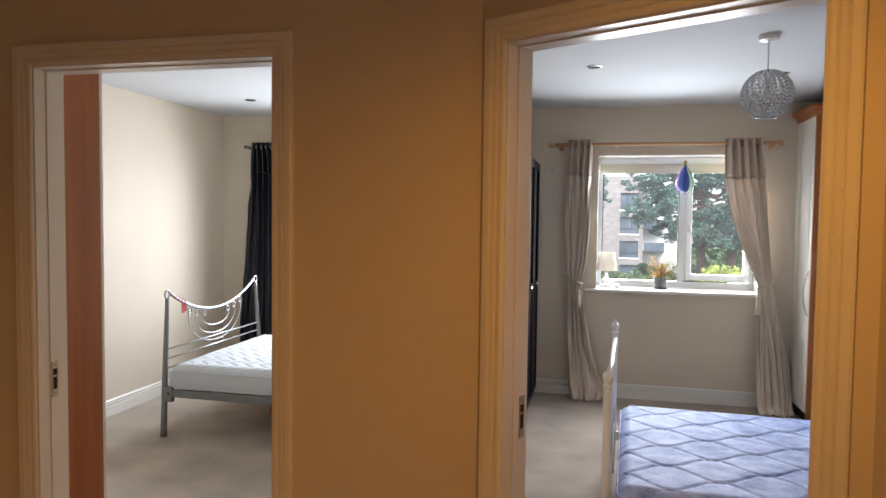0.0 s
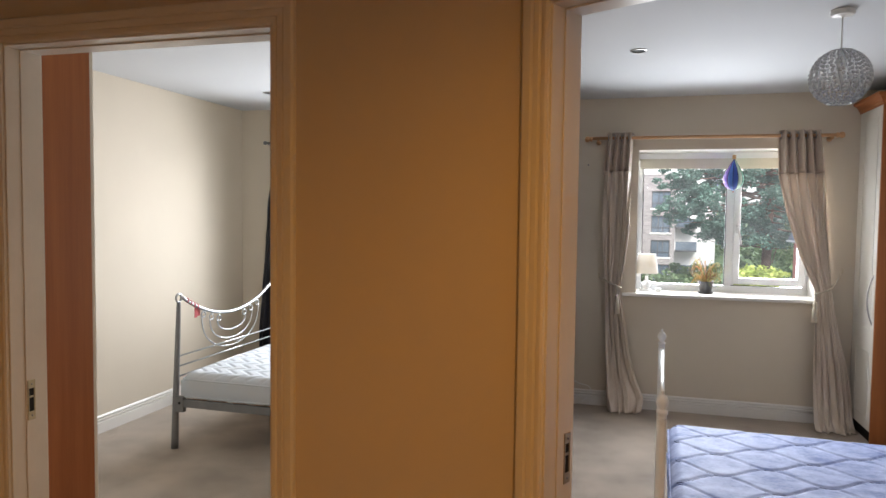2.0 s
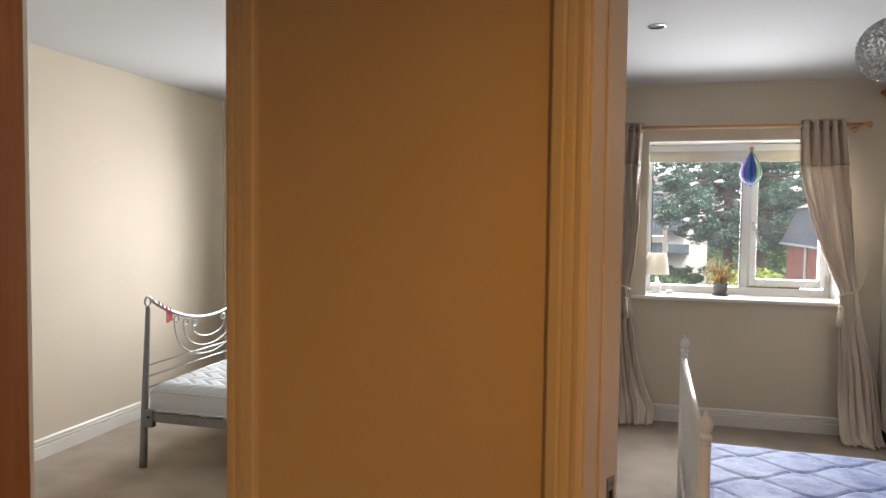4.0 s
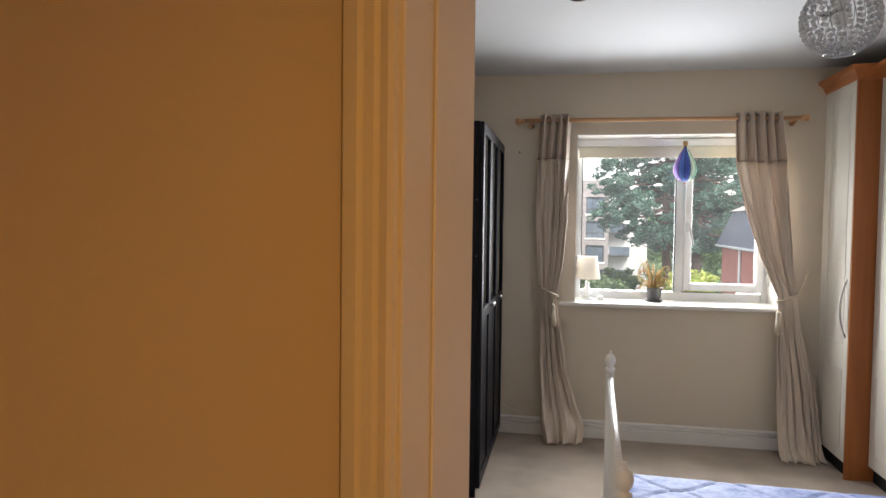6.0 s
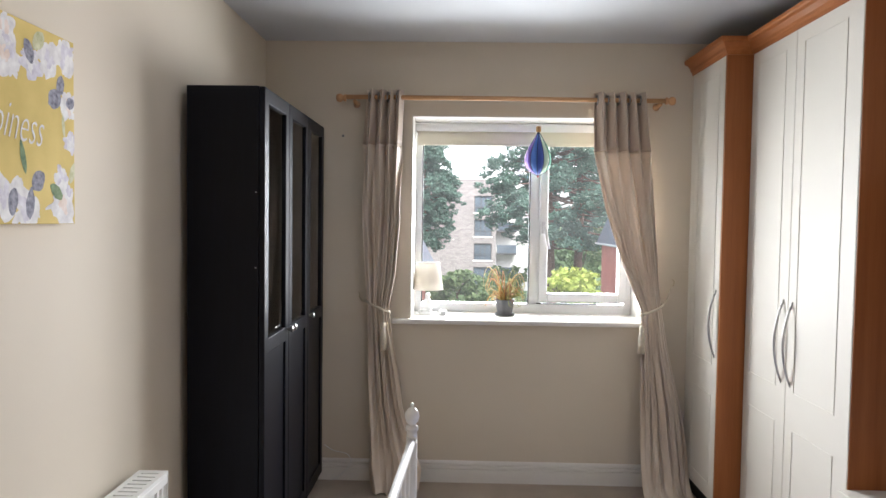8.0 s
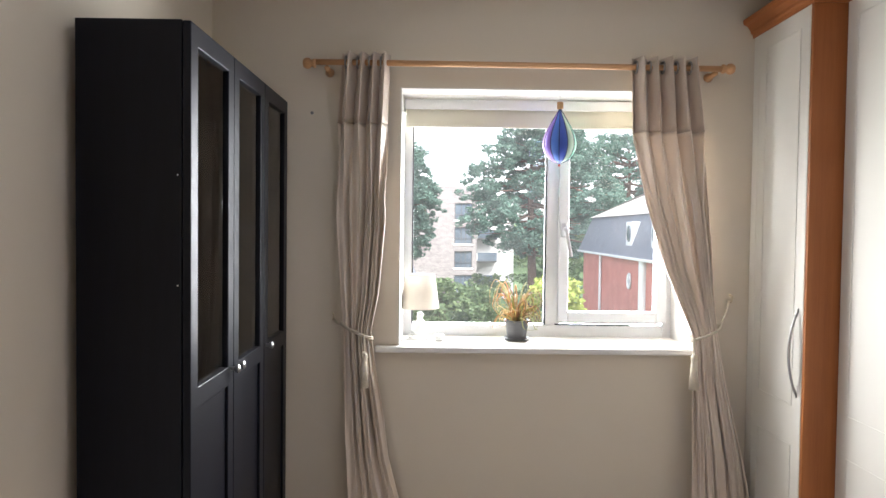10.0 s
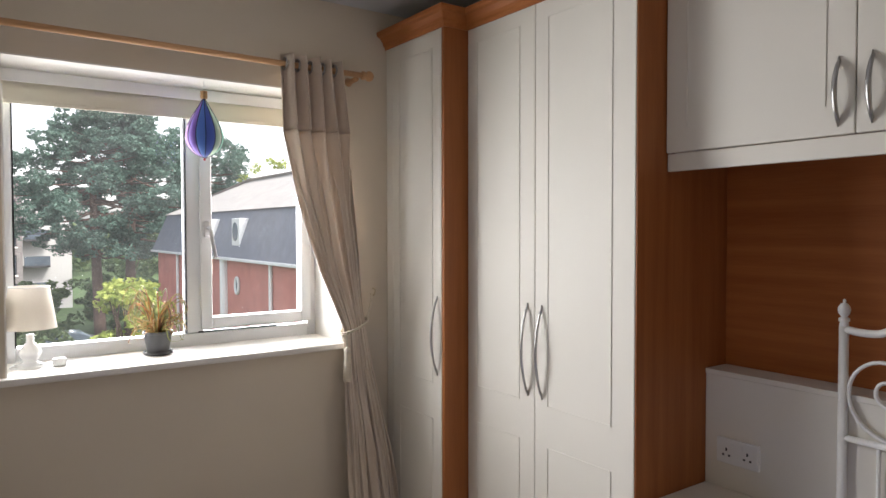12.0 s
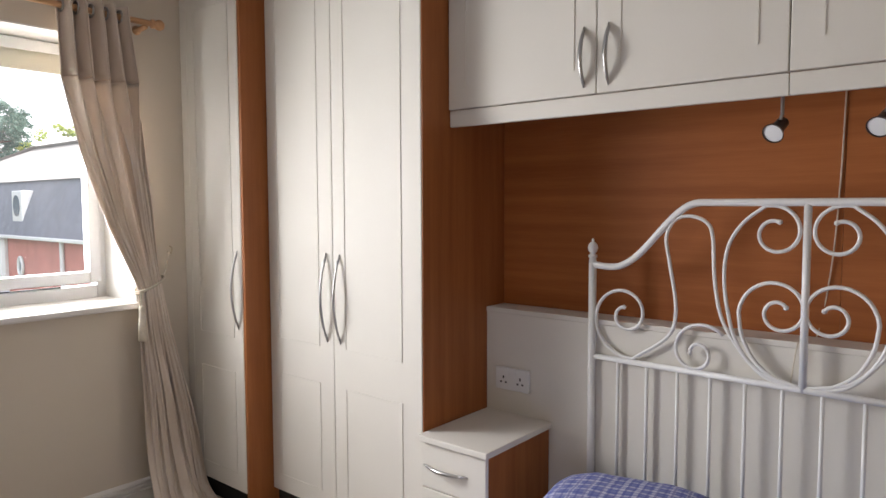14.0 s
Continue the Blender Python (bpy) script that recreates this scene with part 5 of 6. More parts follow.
def downlight(x, y, lit):
    t = thing("downlight", x, y, CEIL, "recessed downlight with a nickel ring" + (", lit warm" if lit else ", switched off"), "downlight", "downlights")
    part("ring", lathe(bmesh.new(), [(0.039, CEIL - 0.001), (0.039, CEIL - 0.006), (0.044, CEIL - 0.005), (0.046, CEIL - 0.0005)], x, y, 28, cap=False), M_chrome, t, smooth=True)
    # when off, a flat black disc paints the shade inside the opening
    part("lamp", lathe(bmesh.new(), [(0.0388, CEIL - 0.0012), (0.001, CEIL - 0.0016)], x, y, 24), M_glow if lit else M_dark, t, "glowing lamp" if lit else "dark disc for the shaded opening")


downlight(0.755, 4.262, False)
downlight(1.90, 4.66, False)
downlight(-1.977, 5.03, False)
for lx, ly, watts in HALL_LAMPS:
    downlight(lx, ly, True)

# small fixings on the wall beside the window
f = thing("wall_plug", 0.40, WIN_Y, 1.92, "small grey empty wall plug", "wall plug")
part("plug", lathe(bmesh.new(), [(0.007, 0), (0.007, 0.004), (0.003, 0.005)], 0, 0, 12), M_greymetal, f, local=True)
f.matrix_basis = pose(0.40, WIN_Y - 0.0005, 1.915, 90, 0, 0)
c = thing("floor_cable", 0.40, 5.76, 0.0, "white cable hanging along the skirting board", "cable")
part("lead", tube(bmesh.new(), smooth_line([(0.34, 5.793, 0.0), (0.40, 5.79, 0.03), (0.46, 5.79, 0.10), (0.44, 5.793, 0.15), (0.36, 5.795, 0.17), (0.31, 5.797, 0.2)]), 0.0025, 6), M_plastic, c, smooth="all")

# ---- second bedroom ----
w = thing("wardrobe", -1.9, 2.2, 0, "tall fitted wardrobe with a cherry side panel and cream doors", "wardrobe")
part("side_panel", bx(-1.218, -1.20, WALL_B + 0.002, 2.392, 0, 2.34, bevel=0.001, seg=1), M_cherry, w, "cherry veneer side panel")
part("body", bx(WEST + 0.002, -1.219, WALL_B + 0.002, 2.392, 0.0, 2.34), M_cream, w)
for i in range(3):
    a = WEST + 0.004 + i * 0.4985
    part("door", bx(a, a + 0.4965, 2.394, 2.412, 0.08, 2.33, bevel=0.002), M_cream, w)

SB = thing("double_bed", -2.04, 4.62, 0, "grey metal double bed with a sagging scrolled footboard", "bed")
YC, HB = 4.62, 0.6
for s in (-1, 1):
    y0, y1 = YC + s * (HB + 0.075), YC + s * HB
    bm = bmesh.new()
    tube(bm, smooth_line([(-2.025, y0, 0), (-2.03, y0 - s * 0.02, 0.3), (-2.038, YC + s * (HB + 0.02), 0.7), (-2.043, y1, 0.93)], 6), lambda q: 0.023 - 0.010 * q, 12, flat=0.75)
    part("post", bm, M_greymetal, SB, smooth="all")
    part("ring", tube(bmesh.new(), [(-2.043, y1 + s * 0.0 + 0.026 * math.cos(a), 0.953 + 0.026 * math.sin(a)) for a in [2 * math.pi * q / 24 for q in range(24)]], 0.007, 8, closed=True), M_silver, SB, smooth="all")


def sag(y):
    return 0.955 - 0.165 * (1 - ((y - YC) / (HB - 0.03)) ** 2)


part("top_rail", tube(bmesh.new(), [(-2.043, YC + (HB - 0.03) * (i / 20 - 1), sag(YC + (HB - 0.03) * (i / 20 - 1))) for i in range(41)], 0.011, 12), M_silver, SB, smooth="all")
for wd, zb in ((0.36, 0.545), (0.27, 0.60), (0.18, 0.66)):
    pts = []
    for i in range(31):
        a = math.pi * i / 30
        pts.append((YC - wd * math.cos(a), sag(YC - wd) - 0.05 - (sag(YC - wd) - 0.05 - zb) * math.sin(a) ** 0.8))
    for s in (1, -1):
        e = YC - s * wd
        curl = spiral(e + s * 0.022, sag(e) - 0.048, 0.014, 0.028, 200 if s > 0 else -20, 540 if s > 0 else -360, 20)
        part("curl", tube(bmesh.new(), [(-2.043, y, z) for y, z in curl], 0.0048, 8), M_silver, SB, smooth="all")
    part("swag", tube(bmesh.new(), [(-2.043, y, z) for y, z in pts], 0.0048, 8), M_silver, SB, smooth="all")
for z in (0.45, 0.515, 0.58):
    part("cross_rail", tube(bmesh.new(), [(-2.036, YC - HB - 0.03, z), (-2.036, YC + HB + 0.03, z)], 0.0055, 8), M_silver, SB, smooth="all")
for s in (-1, 1):
    y = YC + s * (HB + 0.055)
    part("side_rail", bx(-2.015, -0.22, y - 0.012, y + 0.012, 0.268, 0.318, bevel=0.003), M_greymetal, SB)
    part("bracket", bx(-2.028, -1.965, y - 0.018, y + 0.018, 0.235, 0.335, bevel=0.004), M_greymetal, SB)
    part("bolt", ball(bmesh.new(), -1.99, y + s * 0.018, 0.295, 0.009, 1), M_dark, SB, "dark bolt head")
    part("leg", tube(bmesh.new(), [(-0.24, y, 0), (-0.24, y, 0.30)], 0.018, 10), M_greymetal, SB)
part("centre_leg", bx(-1.58, -1.535, 4.59, 4.635, 0, 0.30, bevel=0.003), M_crown, SB, "brown wooden centre leg")
for i in range(12):
    x = -1.92 + i * 0.145
    part("slat", bx(x, x + 0.07, YC - HB - 0.04, YC + HB + 0.04, 0.302, 0.318), M_oakpole, SB)
M_white_tick = mat("white_quilted_ticking", (0.60, 0.61, 0.63), 0.75, var=0.05, scale=10, fine=600, bump=0.2, dist=0.0006, second=(0.52, 0.56, 0.61))


def chevron(x, y):
    tri = abs((y / 0.16) % 1 - 0.5) * 2
    g = abs(math.sin(math.pi * (x / 0.11 + tri * 0.9)))
    return 1 - 0.7 * math.exp(-(g / 0.3) ** 2)


mattress("mattress", -1.99, -0.23, YC - HB - 0.045, YC + HB + 0.045, 0.32, 0.485, M_white_tick, "white quilted mattress on the grey metal bed", Matrix(), chevron, 0.014)
r = thing("ribbon", -2.045, 4.22, 0.87, "pink ribbon tied round the bed rail", "ribbon")
M_pink = mat("pink_ribbon", (0.62, 0.12, 0.13), 0.6, var=0.15, scale=40)
for k in range(4):
    y = 4.10 + k * 0.035
    bm = tube(bmesh.new(), [(-2.043 + 0.0145 * math.cos(a), y + 0.006 * math.sin(a * 0.5), sag(y) + 0.0145 * math.sin(a)) for a in [2 * math.pi * q / 14 for q in range(14)]], 0.005, 6, closed=True, flat=0.3)
    part("wrap", bm, M_pink, r)
for y, ln in ((4.215, 0.075), (4.245, 0.055)):
    part("tail", bx(-2.058, -2.0555, y - 0.014, y + 0.014, sag(y) - ln, sag(y) + 0.004), M_pink, r)

curtain("curtain", "dark navy satin eyelet curtain beside the second bedroom window", 5.735,
        [(2.165, -2.36, -2.13, 0), (1.86, -2.375, -2.10, 0), (1.2, -2.41, -2.09, 0), (0.6, -2.46, -2.08, 0), (0.02, -2.50, -2.06, 0)],
        5, M_navy, M_navy, 1.88, seed=12.0, group="dark curtains")
t = thing("curtain_pole", -1.45, 5.735, 2.12, "dark metal curtain pole in the second bedroom", "curtain pole")
part("pole", tube(bmesh.new(), [(-2.42, 5.735, 2.125), (-0.5, 5.735, 2.125)], 0.009, 12), M_greymetal, t, smooth="all")
for x in (-2.42, -0.5):
    part("finial", ball(bmesh.new(), x, 5.735, 2.125, 0.018), M_greymetal, t, smooth="all")
for x in (-2.39, -0.55):
    part("bracket", tube(bmesh.new(), [(x, WIN_Y, 2.115), (x, 5.735, 2.113)], 0.007, 8), M_greymetal, t)

# ---- outside ----
GROUND = -7.2
M_lawn = mat("lawn", (0.05, 0.09, 0.025), 0.95, var=0.25, scale=0.6, fine=14, bump=0.6, dist=0.05)
M_road = mat("asphalt", (0.055, 0.055, 0.058), 0.9, var=0.15, scale=0.8, fine=60, bump=0.4, dist=0.01)
ob = part("ground", bx(-900, 900, 12, 2500, GROUND - 1.0, GROUND), M_lawn)
tagged(ob, "green lawn reaching to the horizon", kind="structure")
ob = part("road", bx(-60, 60, 55, 61, GROUND + 0.002, GROUND + 0.03), M_road)
tagged(ob, "grey asphalt drive in front of the pines", kind="structure")


def foliage(name, parent, clumps, per, size, material, seed, flat=0.45, label=""):
    """A crown of many small leaf sprays round the clumps (x, y, z, r)."""
    rng = np.random.default_rng(seed)
    verts, faces = [], []
    for cx, cy, cz, r in clumps:
        p = rng.normal(size=(per, 3))
        p /= np.linalg.norm(p, axis=1, keepdims=True)
        p *= (r * rng.uniform(0.35, 1.0, size=(per, 1)) ** 0.6)
        p[:, 2] *= flat
        c = p + (cx, cy, cz)
        d1 = rng.normal(size=(per, 3)) * (1, 1, 0.5)
        d1 /= np.linalg.norm(d1, axis=1, keepdims=True)
        d2 = np.cross(d1, rng.normal(size=(per, 3)))
        d2 /= np.linalg.norm(d2, axis=1, keepdims=True)
        s = size * rng.uniform(0.6, 1.4, size=(per, 1))
        for k, (a, b) in enumerate(zip(d1 * s, d2 * s * 0.55)):
            n = len(verts)
            q = c[k]
            verts += [q - a, q + b, q + a * 1.2, q - b]
            faces.append((n, n + 1, n + 2, n + 3))
    me = bpy.data.meshes.new(name)
    me.from_pydata([tuple(v) for v in verts], [], faces)
    me.materials.append(material)
    ob = new(name, me)
    ob.parent = parent
    me.transform(wm(parent).inverted())
    ob["kind"] = "stuff"
    if label:
        ob["label"] = label
    return ob


def leaf_mat(name, c0, c1):
    m = bpy.data.materials.new(name)
    m.use_nodes = True
    nt = m.node_tree
    b = nt.nodes["Principled BSDF"]
    b.inputs["Roughness"].default_value = 0.7
    g = nt.nodes.new("ShaderNodeNewGeometry")
    rp = nt.nodes.new("ShaderNodeValToRGB")
    rp.color_ramp.elements[0].color, rp.color_ramp.elements[1].color = (*c0, 1), (*c1, 1)
    nt.links.new(g.outputs["Random Per Island"], rp.inputs["Fac"])
    nt.links.new(rp.outputs["Color"], b.inputs["Base Color"])
    tr = nt.nodes.new("ShaderNodeBsdfTranslucent")
    nt.links.new(rp.outputs["Color"], tr.inputs["Color"])
    mx = nt.nodes.new("ShaderNodeMixShader")
    mx.inputs[0].default_value = 0.35
    nt.links.new(b.outputs[0], mx.inputs[1])
    nt.links.new(tr.outputs[0], mx.inputs[2])
    nt.links.new(mx.outputs[0], nt.nodes["Material Output"].inputs["Surface"])
    return m


M_pine = leaf_mat("pine_needles", (0.045, 0.10, 0.078), (0.13, 0.22, 0.17))
M_leafy = leaf_mat("broad_leaves", (0.06, 0.105, 0.045), (0.15, 0.21, 0.09))
M_lime = leaf_mat("lime_leaves", (0.22, 0.29, 0.05), (0.42, 0.47, 0.12))
M_bark = mat("pine_bark", (0.10, 0.065, 0.05), 0.9, var=0.3, scale=2, fine=14, bump=0.8, dist=0.05)


def pine(x, y, top, spread, low, trunks, seed, label, clumps=90, tufts=16, per=40):
    """A spreading pine: leaning trunks, level limbs and flat layered sprays with gaps between them."""
    rng = random.Random(seed)
    t = thing("pine_tree", x, y, GROUND, label, "tree", "pine trees")
    centres, paths = [], []
    for k, (dx, lean) in enumerate(trunks):
        path = smooth_line([(x + dx, y, GROUND), (x + dx + lean * 0.3, y + 0.3, GROUND + (top - GROUND) * 0.45), (x + dx * 0.6 + lean, y, GROUND + (top - GROUND) * 0.75), (x + dx * 0.4 + lean * 0.8, y, top - 1.0)], 6)
        part("trunk", tube(bmesh.new(), path, lambda q: 0.42 * (1 - q) + 0.06, 10), M_bark, t, smooth="all")
        paths.append(path)
    # flat pads of needles at the ends of the limbs, each a cluster of small tufts
    for i in range(clumps):
        f = (i + rng.random()) / clumps
        h = low + (top - low) * f ** 0.9
        wmax = spread * (1.0 - 0.72 * f ** 2.4) * (0.6 + 0.4 * min(1, f * 5))
        a = i * 2.399 + rng.uniform(-0.5, 0.5)
        rr = wmax * (0.25 + 0.75 * rng.random() ** 0.6)
        px, py, pr = x + rr * math.cos(a), y + 0.75 * rr * math.sin(a), rng.uniform(0.9, 1.7)
        base = paths[i % len(paths)][min(len(paths[0]) - 1, int(max(0.2, (h - 1.2 - GROUND) / (top - GROUND)) * (len(paths[0]) - 1)))]
        end = Vector((px, py, h - 0.2))
        part("limb", tube(bmesh.new(), smooth_line([base, (base + end) / 2 + Vector((0, 0, -0.25)), end], 4), lambda q: 0.11 * (1 - q) + 0.02, 5), M_bark, t, smooth="all")
        for j in range(tufts):
            b, q = rng.uniform(0, 6.28), math.sqrt(rng.random())
            centres.append((px + pr * q * math.cos(b), py + pr * 0.8 * q * math.sin(b), h + 0.65 * pr * (1 - q * q) + rng.uniform(-0.45, 0.25), rng.uniform(0.25, 0.52)))
    foliage("crown", t, centres, per, 0.12, M_pine, seed, 0.62)
    return t


pine(10.4, 62, 10.6, 7.4, -0.8, ((-1.0, -0.8), (1.1, 0.9)), 3, "large spreading pine with two dark trunks on the lawn", 118, 20, 42)
pine(-2.6, 66, 8.6, 3.7, -1.2, ((0.0, 0.3),), 8, "dark pine beside the brick flats", 54, 24, 40)
pine(20.5, 74, 11.0, 8.0, -1.0, ((0.0, 0.5),), 21, "pine rising behind the mansard roof", 80, 20, 36)


def shrub(x, y, top, r, m, seed, name, label, base=GROUND):
    t = thing(name, x, y, base, label, "bush" if name == "bush" else "tree", "shrubs")
    rng = random.Random(seed)
    for i in range(3):
        part("trunk", tube(bmesh.new(), smooth_line([(x + 0.2 * i - 0.2, y, base), (x + rng.uniform(-0.4, 0.4), y, (base + top) / 2), (x + rng.uniform(-r, r) * 0.5, y, top - 0.6)], 4), lambda q: 0.09 * (1 - q) + 0.02, 7), M_bark, t, smooth="all")
    cl = []
    for i in range(46):
        a, q = rng.uniform(0, 6.28), math.sqrt(rng.random())
        h = base + 0.5 + (top - base - 0.5) * rng.random()
        k = r * (1 - 0.55 * abs((h - base) / (top - base) - 0.45))
        cl.append((x + k * q * math.cos(a), y + k * q * math.sin(a), h, rng.uniform(0.4, 0.8)))
    foliage("crown", t, cl, 85, 0.16, m, seed + 50, 0.8)


shrub(7.4, 41, -1.35, 1.9, M_lime, 4, "small_tree", "lime-yellow leafed young tree below the window")
shrub(3.6, 52, -3.0, 2.2, M_leafy, 5, "bush", "rounded green bush at the drive")
shrub(1.2, 50, -2.2, 1.8, M_leafy, 6, "bush", "green bush in front of the brick flats")
shrub(-1.4, 54, -3.2, 2.4, M_leafy, 7, "bush", "broad green bush under the pine")
shrub(6.0, 66, -2.6, 2.6, M_leafy, 9, "bush", "green undergrowth behind the pine")
shrub(11.5, 68, -2.0, 3.0, M_leafy, 10, "bush", "green undergrowth behind the pine")
shrub(14.5, 76, 1.0, 3.5, M_leafy, 13, "small_tree", "green leafy tree behind the mansard house")
shrub(26.5, 70, 8.4, 3.6, M_lime, 14, "small_tree", "sunlit leafy tree behind the mansard house")

woods = thing("far_woods", 0, 150, GROUND, "band of distant green woods", "woods", kind="stuff")
rng = random.Random(31)
foliage("crown", woods, [(rng.uniform(-110, 150), rng.uniform(140, 165), rng.uniform(GROUND, 0.5 + 2.0 * rng.random()), rng.uniform(2, 4)) for _ in range(420)], 60, 0.8, M_leafy, 33, 0.8)

# brick flats
M_brick = bpy.data.materials.new("pale_brickwork")
M_brick.use_nodes = True
nt = M_brick.node_tree
bt = nt.nodes.new("ShaderNodeTexBrick")
bt.inputs["Color1"].default_value, bt.inputs["Color2"].default_value, bt.inputs["Mortar"].default_value = (0.25, 0.225, 0.22, 1), (0.175, 0.155, 0.155, 1), (0.30, 0.285, 0.28, 1)
bt.inputs["Scale"].default_value, bt.inputs["Brick Width"].default_value, bt.inputs["Row Height"].default_value, bt.inputs["Mortar Size"].default_value = 1.0, 0.45, 0.15, 0.012
co, mp = nt.nodes.new("ShaderNodeTexCoord"), nt.nodes.new("ShaderNodeMapping")
mp.inputs["Rotation"].default_value = (radians(90), 0, 0)
nt.links.new(co.outputs["Object"], mp.inputs["Vector"])
nt.links.new(mp.outputs["Vector"], bt.inputs["Vector"])
nt.links.new(bt.outputs["Color"], nt.nodes["Principled BSDF"].inputs["Base Color"])
nt.nodes["Principled BSDF"].inputs["Roughness"].default_value = 0.9
# dark glass whose blue-grey base includes the reflected sky
M_pane = mat("sky_tinted_dark_glass", (0.09, 0.115, 0.145), 0.08, var=0.3, scale=0.6, bump=0)
M_anth = mat("anthracite_frame", (0.05, 0.05, 0.055), 0.4, bump=0)
M_sheer = mat("pale_sheer_curtain", (0.5, 0.52, 0.54), 0.8, bump=0)
fl = thing("apartment_building", -4, 88, GROUND, "five-storey pale brick flats with tall windows", "building")
BX0, BX1, BY, BZ = -16.0, 5.5, 82.0, 6.4
COLS = ((2.9, 5.0), (-6.5, -4.4), (-12.5, -10.4))
ROWS_Z = (2.55, -0.25, -3.05, -5.85)
bm = bmesh.new()
xs = sorted({BX0, BX1, *[v for c in COLS for v in c]})
zs = sorted({GROUND, BZ, *ROWS_Z, *[z + 1.95 for z in ROWS_Z]})
for a, b in zip(xs, xs[1:]):
    for c, d in zip(zs, zs[1:]):
        if any(a >= p - 0.01 and b <= q + 0.01 for p, q in COLS) and any(c >= z - 0.01 and d <= z + 1.96 for z in ROWS_Z):
            continue
        box(bm, a, b, BY, BY + 0.4, c, d)
box(bm, BX1 - 0.4, BX1, BY + 0.4, BY + 14, GROUND, BZ)
box(bm, BX0, BX0 + 0.4, BY + 0.4, BY + 14, GROUND, BZ)
part("wall", bm, M_brick, fl)
part("roof", bx(BX0 - 0.05, BX1 + 0.05, BY - 0.05, BY + 14, BZ, BZ + 0.25), mat("pale_coping", (0.5, 0.48, 0.45), 0.8), fl, "pale flat roof coping")
part("core", bx(BX0 + 0.5, BX1 - 0.5, BY + 1.2, BY + 13, GROUND, BZ), M_sheer, fl)
for p, q in COLS:
    for z in ROWS_Z:
        wn = part("window", bx(p, q, BY + 0.22, BY + 0.26, z, z + 1.95), M_pane, fl, "dark glazed window")
        f = bmesh.new()
        for a, b in ((p, p + 0.09), ((p + q) / 2 - 0.3, (p + q) / 2 - 0.22), ((p + q) / 2 + 0.22, (p + q) / 2 + 0.3), (q - 0.09, q)):
            box(f, a, b, BY + 0.14, BY + 0.21, z, z + 1.95)
        box(f, p, q, BY + 0.142, BY + 0.208, z + 0.55, z + 0.62)
        box(f, p, q, BY + 0.142, BY + 0.208, z + 1.86, z + 1.95)
        part("frame", f, M_anth, wn)
        part("sill", bx(p - 0.1, q + 0.1, BY - 0.08, BY + 0.14, z - 0.16, z - 0.005), M_trim, wn, "white stone sill")
        part("blind", bx(q - 0.62, q - 0.1, BY + 0.268, BY + 0.28, z + 0.05, z + 1.85), M_sheer, wn, "pale sheer curtain")
wing = thing("apartment_wing", 8, 92, GROUND, "white rendered wing with dark balcony rails", "building")
part("wall", bx(5.6, 10.5, 88, 98, GROUND, 3.4), mat("white_render", (0.5, 0.5, 0.49), 0.85), wing)
for z in (0.2, -2.6, -5.4):
    part("balcony", bx(5.9, 8.3, 86.6, 88, z, z + 0.2), M_anth, wing)
    part("rail", bx(5.9, 8.3, 86.6, 86.66, z + 0.2, z + 1.2), M_pane, wing)

# red mansard house
M_redbrick = mat("red_brick", (0.44, 0.17, 0.14), 0.9, var=0.12, scale=1.2, fine=30, bump=0.3, dist=0.01)
M_slate = mat("blue_grey_slate", (0.115, 0.125, 0.155), 0.6, var=0.15, scale=2.0, fine=18, bump=0.3, dist=0.02)
M_paleroof = mat("pale_felt_roof", (0.32, 0.305, 0.285), 0.8, var=0.1, scale=1.5, fine=12, bump=0.2, dist=0.02)
hs = thing("mansard_house", 17, 40, GROUND, "red brick house with a slate mansard roof and dormers", "building")
HX0, HX1, HY0, HY1, EAVE, MAN = 12.0, 23.0, 27.0, 56.0, -0.2, 2.45
part("wall", bx(HX0 + 0.35, HX1 - 0.35, HY0 + 0.35, HY1 - 0.35, GROUND, EAVE), M_redbrick, hs)


def frustum(x0, x1, y0, y1, z0, inset, z1):
    bm = bmesh.new()
    a = [bm.verts.new(p) for p in ((x0, y0, z0), (x1, y0, z0), (x1, y1, z0), (x0, y1, z0))]
    b = [bm.verts.new(p) for p in ((x0 + inset, y0 + inset, z1), (x1 - inset, y0 + inset, z1), (x1 - inset, y1 - inset, z1), (x0 + inset, y1 - inset, z1))]
    bm.faces.new(a[::-1])
    bm.faces.new(b)
    for i in range(4):
        bm.faces.new((a[i], a[(i + 1) % 4], b[(i + 1) % 4], b[i]))
    return bm


part("mansard", frustum(HX0, HX1, HY0, HY1, EAVE + 0.16, 0.9, MAN), M_slate, hs, "blue-grey slate mansard")
part("roof", frustum(HX0 + 0.75, HX1 - 0.75, HY0 + 0.75, HY1 - 0.75, MAN + 0.005, 5.0, 5.0), M_paleroof, hs, "pale low-pitched roof")
part("gutter", bx(HX0 - 0.1, HX1 + 0.1, HY0 - 0.1, HY1 + 0.1, EAVE, EAVE + 0.155, bevel=0.03), M_upvc, hs, "white eaves gutter")
for yy in (33.2, 40.0, 49.8):
    part("downpipe", tube(bmesh.new(), [(HX0 + 0.24, yy, GROUND), (HX0 + 0.24, yy, EAVE)], 0.09 if yy != 40.0 else 0.24, 10), M_upvc, hs, "white downpipe")
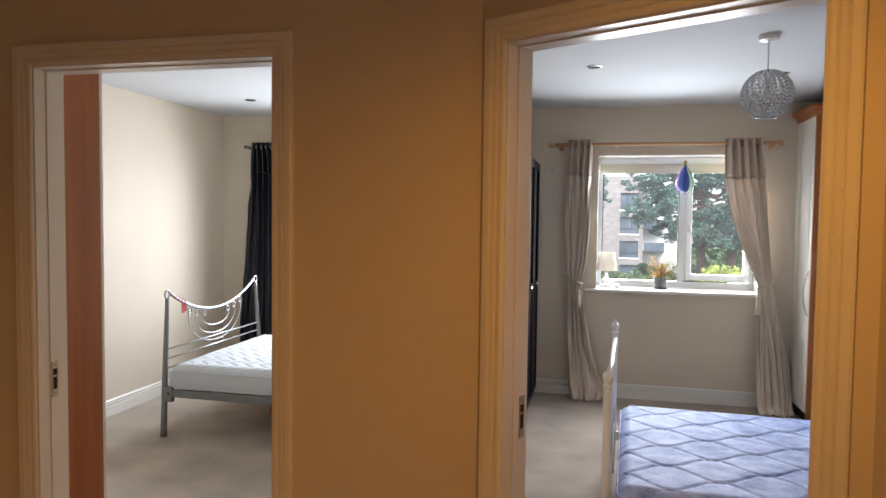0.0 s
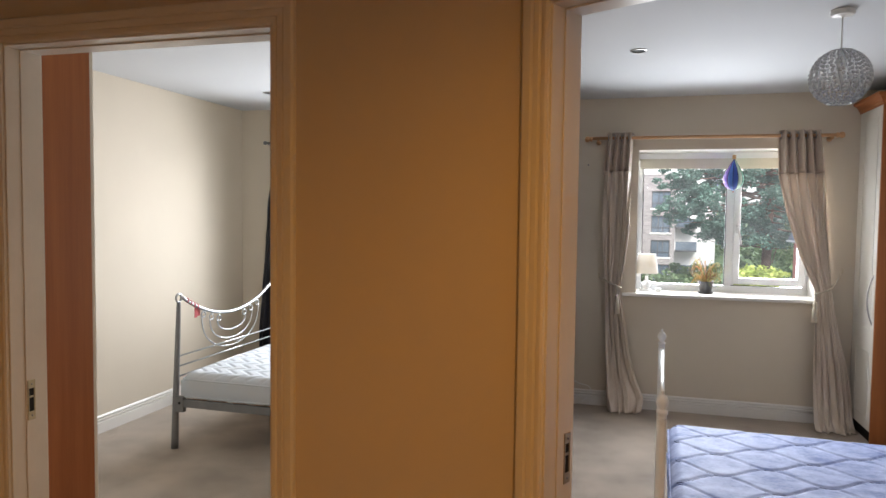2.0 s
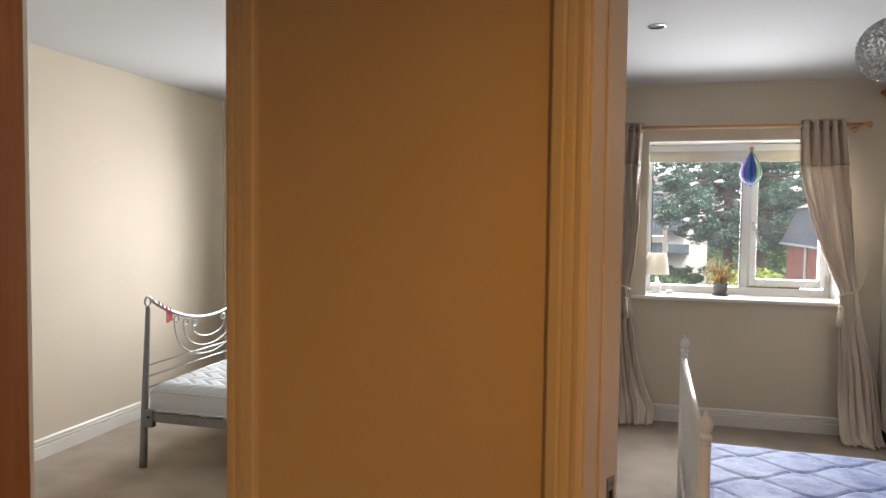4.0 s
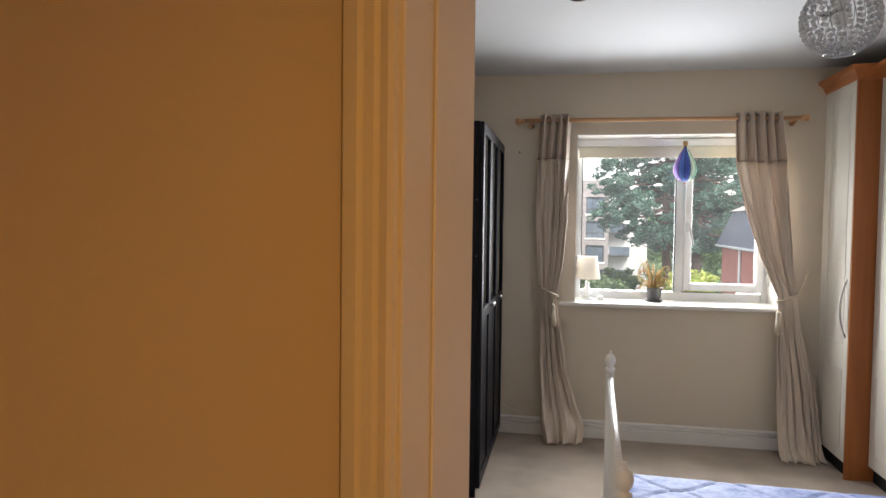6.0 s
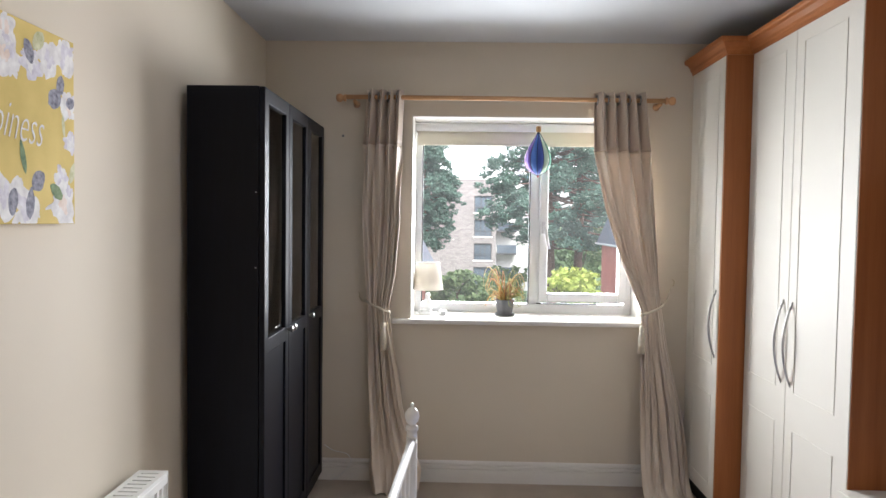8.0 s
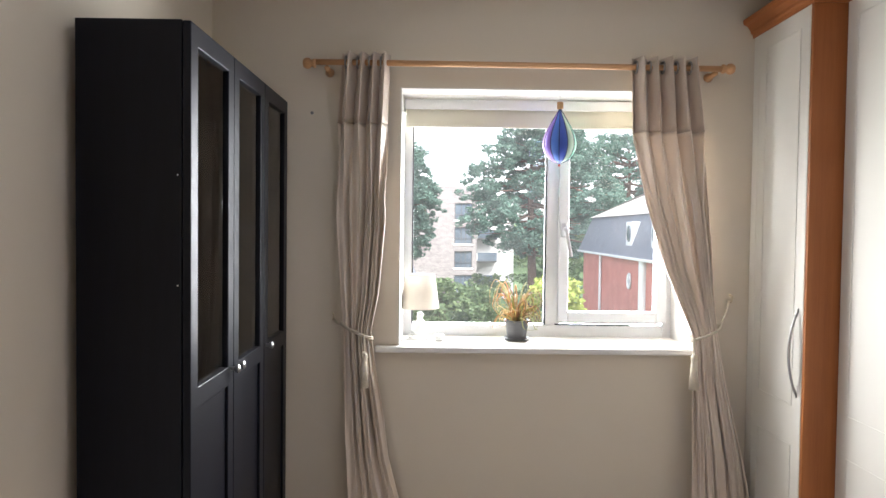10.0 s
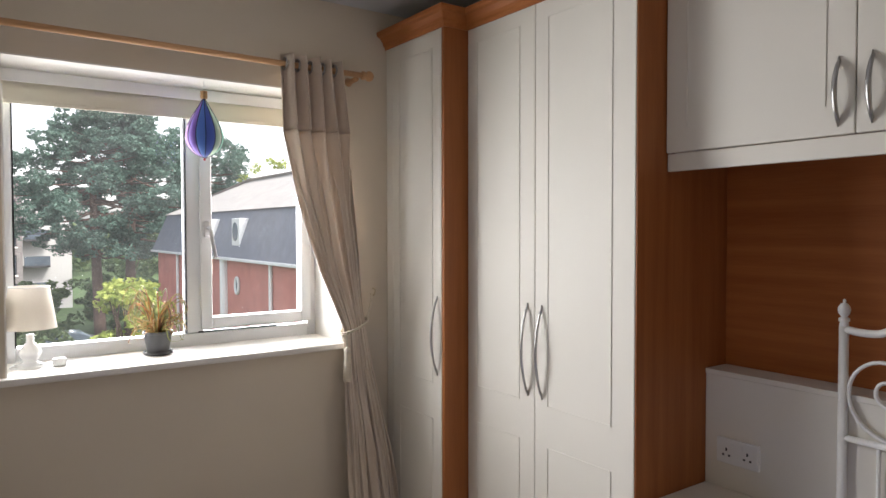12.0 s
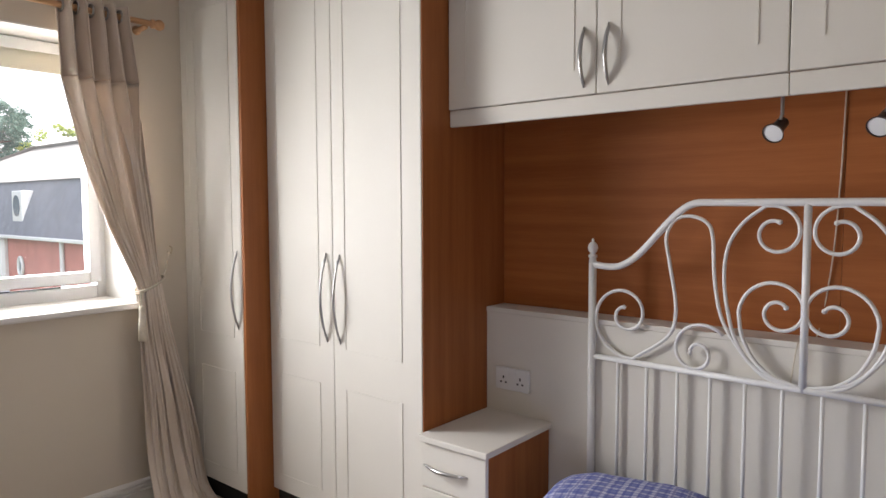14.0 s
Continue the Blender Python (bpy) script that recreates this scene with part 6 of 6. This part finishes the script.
for yy in (38.0, 42.8):
    d = part("dormer", bx(HX0 + 0.22, HX0 + 1.4, yy - 0.62, yy + 0.62, 0.55, 2.0, bevel=0.05), M_upvc, hs, "white dormer surround")
    bm = lathe(bmesh.new(), [(0.36, -0.02), (0.36, 0.02)], 0, 0, 24)
    bm.transform(Matrix.Translation((HX0 + 0.20, yy, 1.3)) @ Matrix.Rotation(radians(90), 4, "Y") @ Matrix.Diagonal((1.35, 1, 1, 1)))
    part("pane", bm, M_pane, d, "dark oval pane")
    bm = tube(bmesh.new(), [(HX0 + 0.27, yy + 0.27 * math.cos(a), -1.5 + 0.42 * math.sin(a)) for a in [2 * math.pi * q / 28 for q in range(28)]], 0.07, 8, closed=True)
    wn = part("window", bm, M_upvc, hs, "white oval window surround")
    bm = lathe(bmesh.new(), [(0.26, -0.02), (0.26, 0.02)], 0, 0, 24)
    bm.transform(Matrix.Translation((HX0 + 0.34, yy, -1.5)) @ Matrix.Rotation(radians(90), 4, "Y") @ Matrix.Diagonal((1.5, 1, 1, 1)))
    part("pane", bm, M_pane, wn, "dark oval pane")

# slate roof end of the house next door
nh = thing("slate_house", -6.5, 44, GROUND, "neighbouring house with a steep slate roof", "building")
part("wall", bx(-12.0, -1.3, 41, 52, GROUND, -2.2), M_redbrick, nh)
part("roof", frustum(-12.3, -0.35, 40.7, 52.3, -2.2, 2.6, 3.0), M_slate, nh, "steep slate roof")

# parked car
car = thing("parked_car", 6.6, 57, GROUND, "silver-blue hatchback parked on the drive", "car")
M_carpaint = mat("silver_blue_car_paint", (0.24, 0.3, 0.36), 0.25, 0.6, var=0.03, bump=0, coat=0.6)
bm = prism(bmesh.new(), [(4.6, -6.75), (4.55, -6.35), (5.3, -6.2), (5.9, -5.75), (7.3, -5.72), (8.1, -6.15), (8.55, -6.3), (8.6, -6.75)], "y", 56.2, 57.9)
bmesh.ops.bevel(bm, geom=list(bm.edges), offset=0.08, segments=2, affect="EDGES")
part("body", bm, M_carpaint, car, smooth=True)
part("side_window", prism(bmesh.new(), [(5.5, -6.2), (6.0, -5.83), (7.2, -5.8), (7.85, -6.2)], "y", 56.19, 56.3), M_pane, car, "dark side windows")
for x in (5.35, 7.85):
    for y in (56.28, 57.7):
        bm = lathe(bmesh.new(), [(0.31, -0.1), (0.33, -0.06), (0.33, 0.06), (0.31, 0.1)], 0, 0, 20)
        bm.transform(Matrix.Translation((x, y, GROUND + 0.36)) @ Matrix.Rotation(radians(90), 4, "X"))
        part("wheel", bm, M_anth, car, "dark wheel")
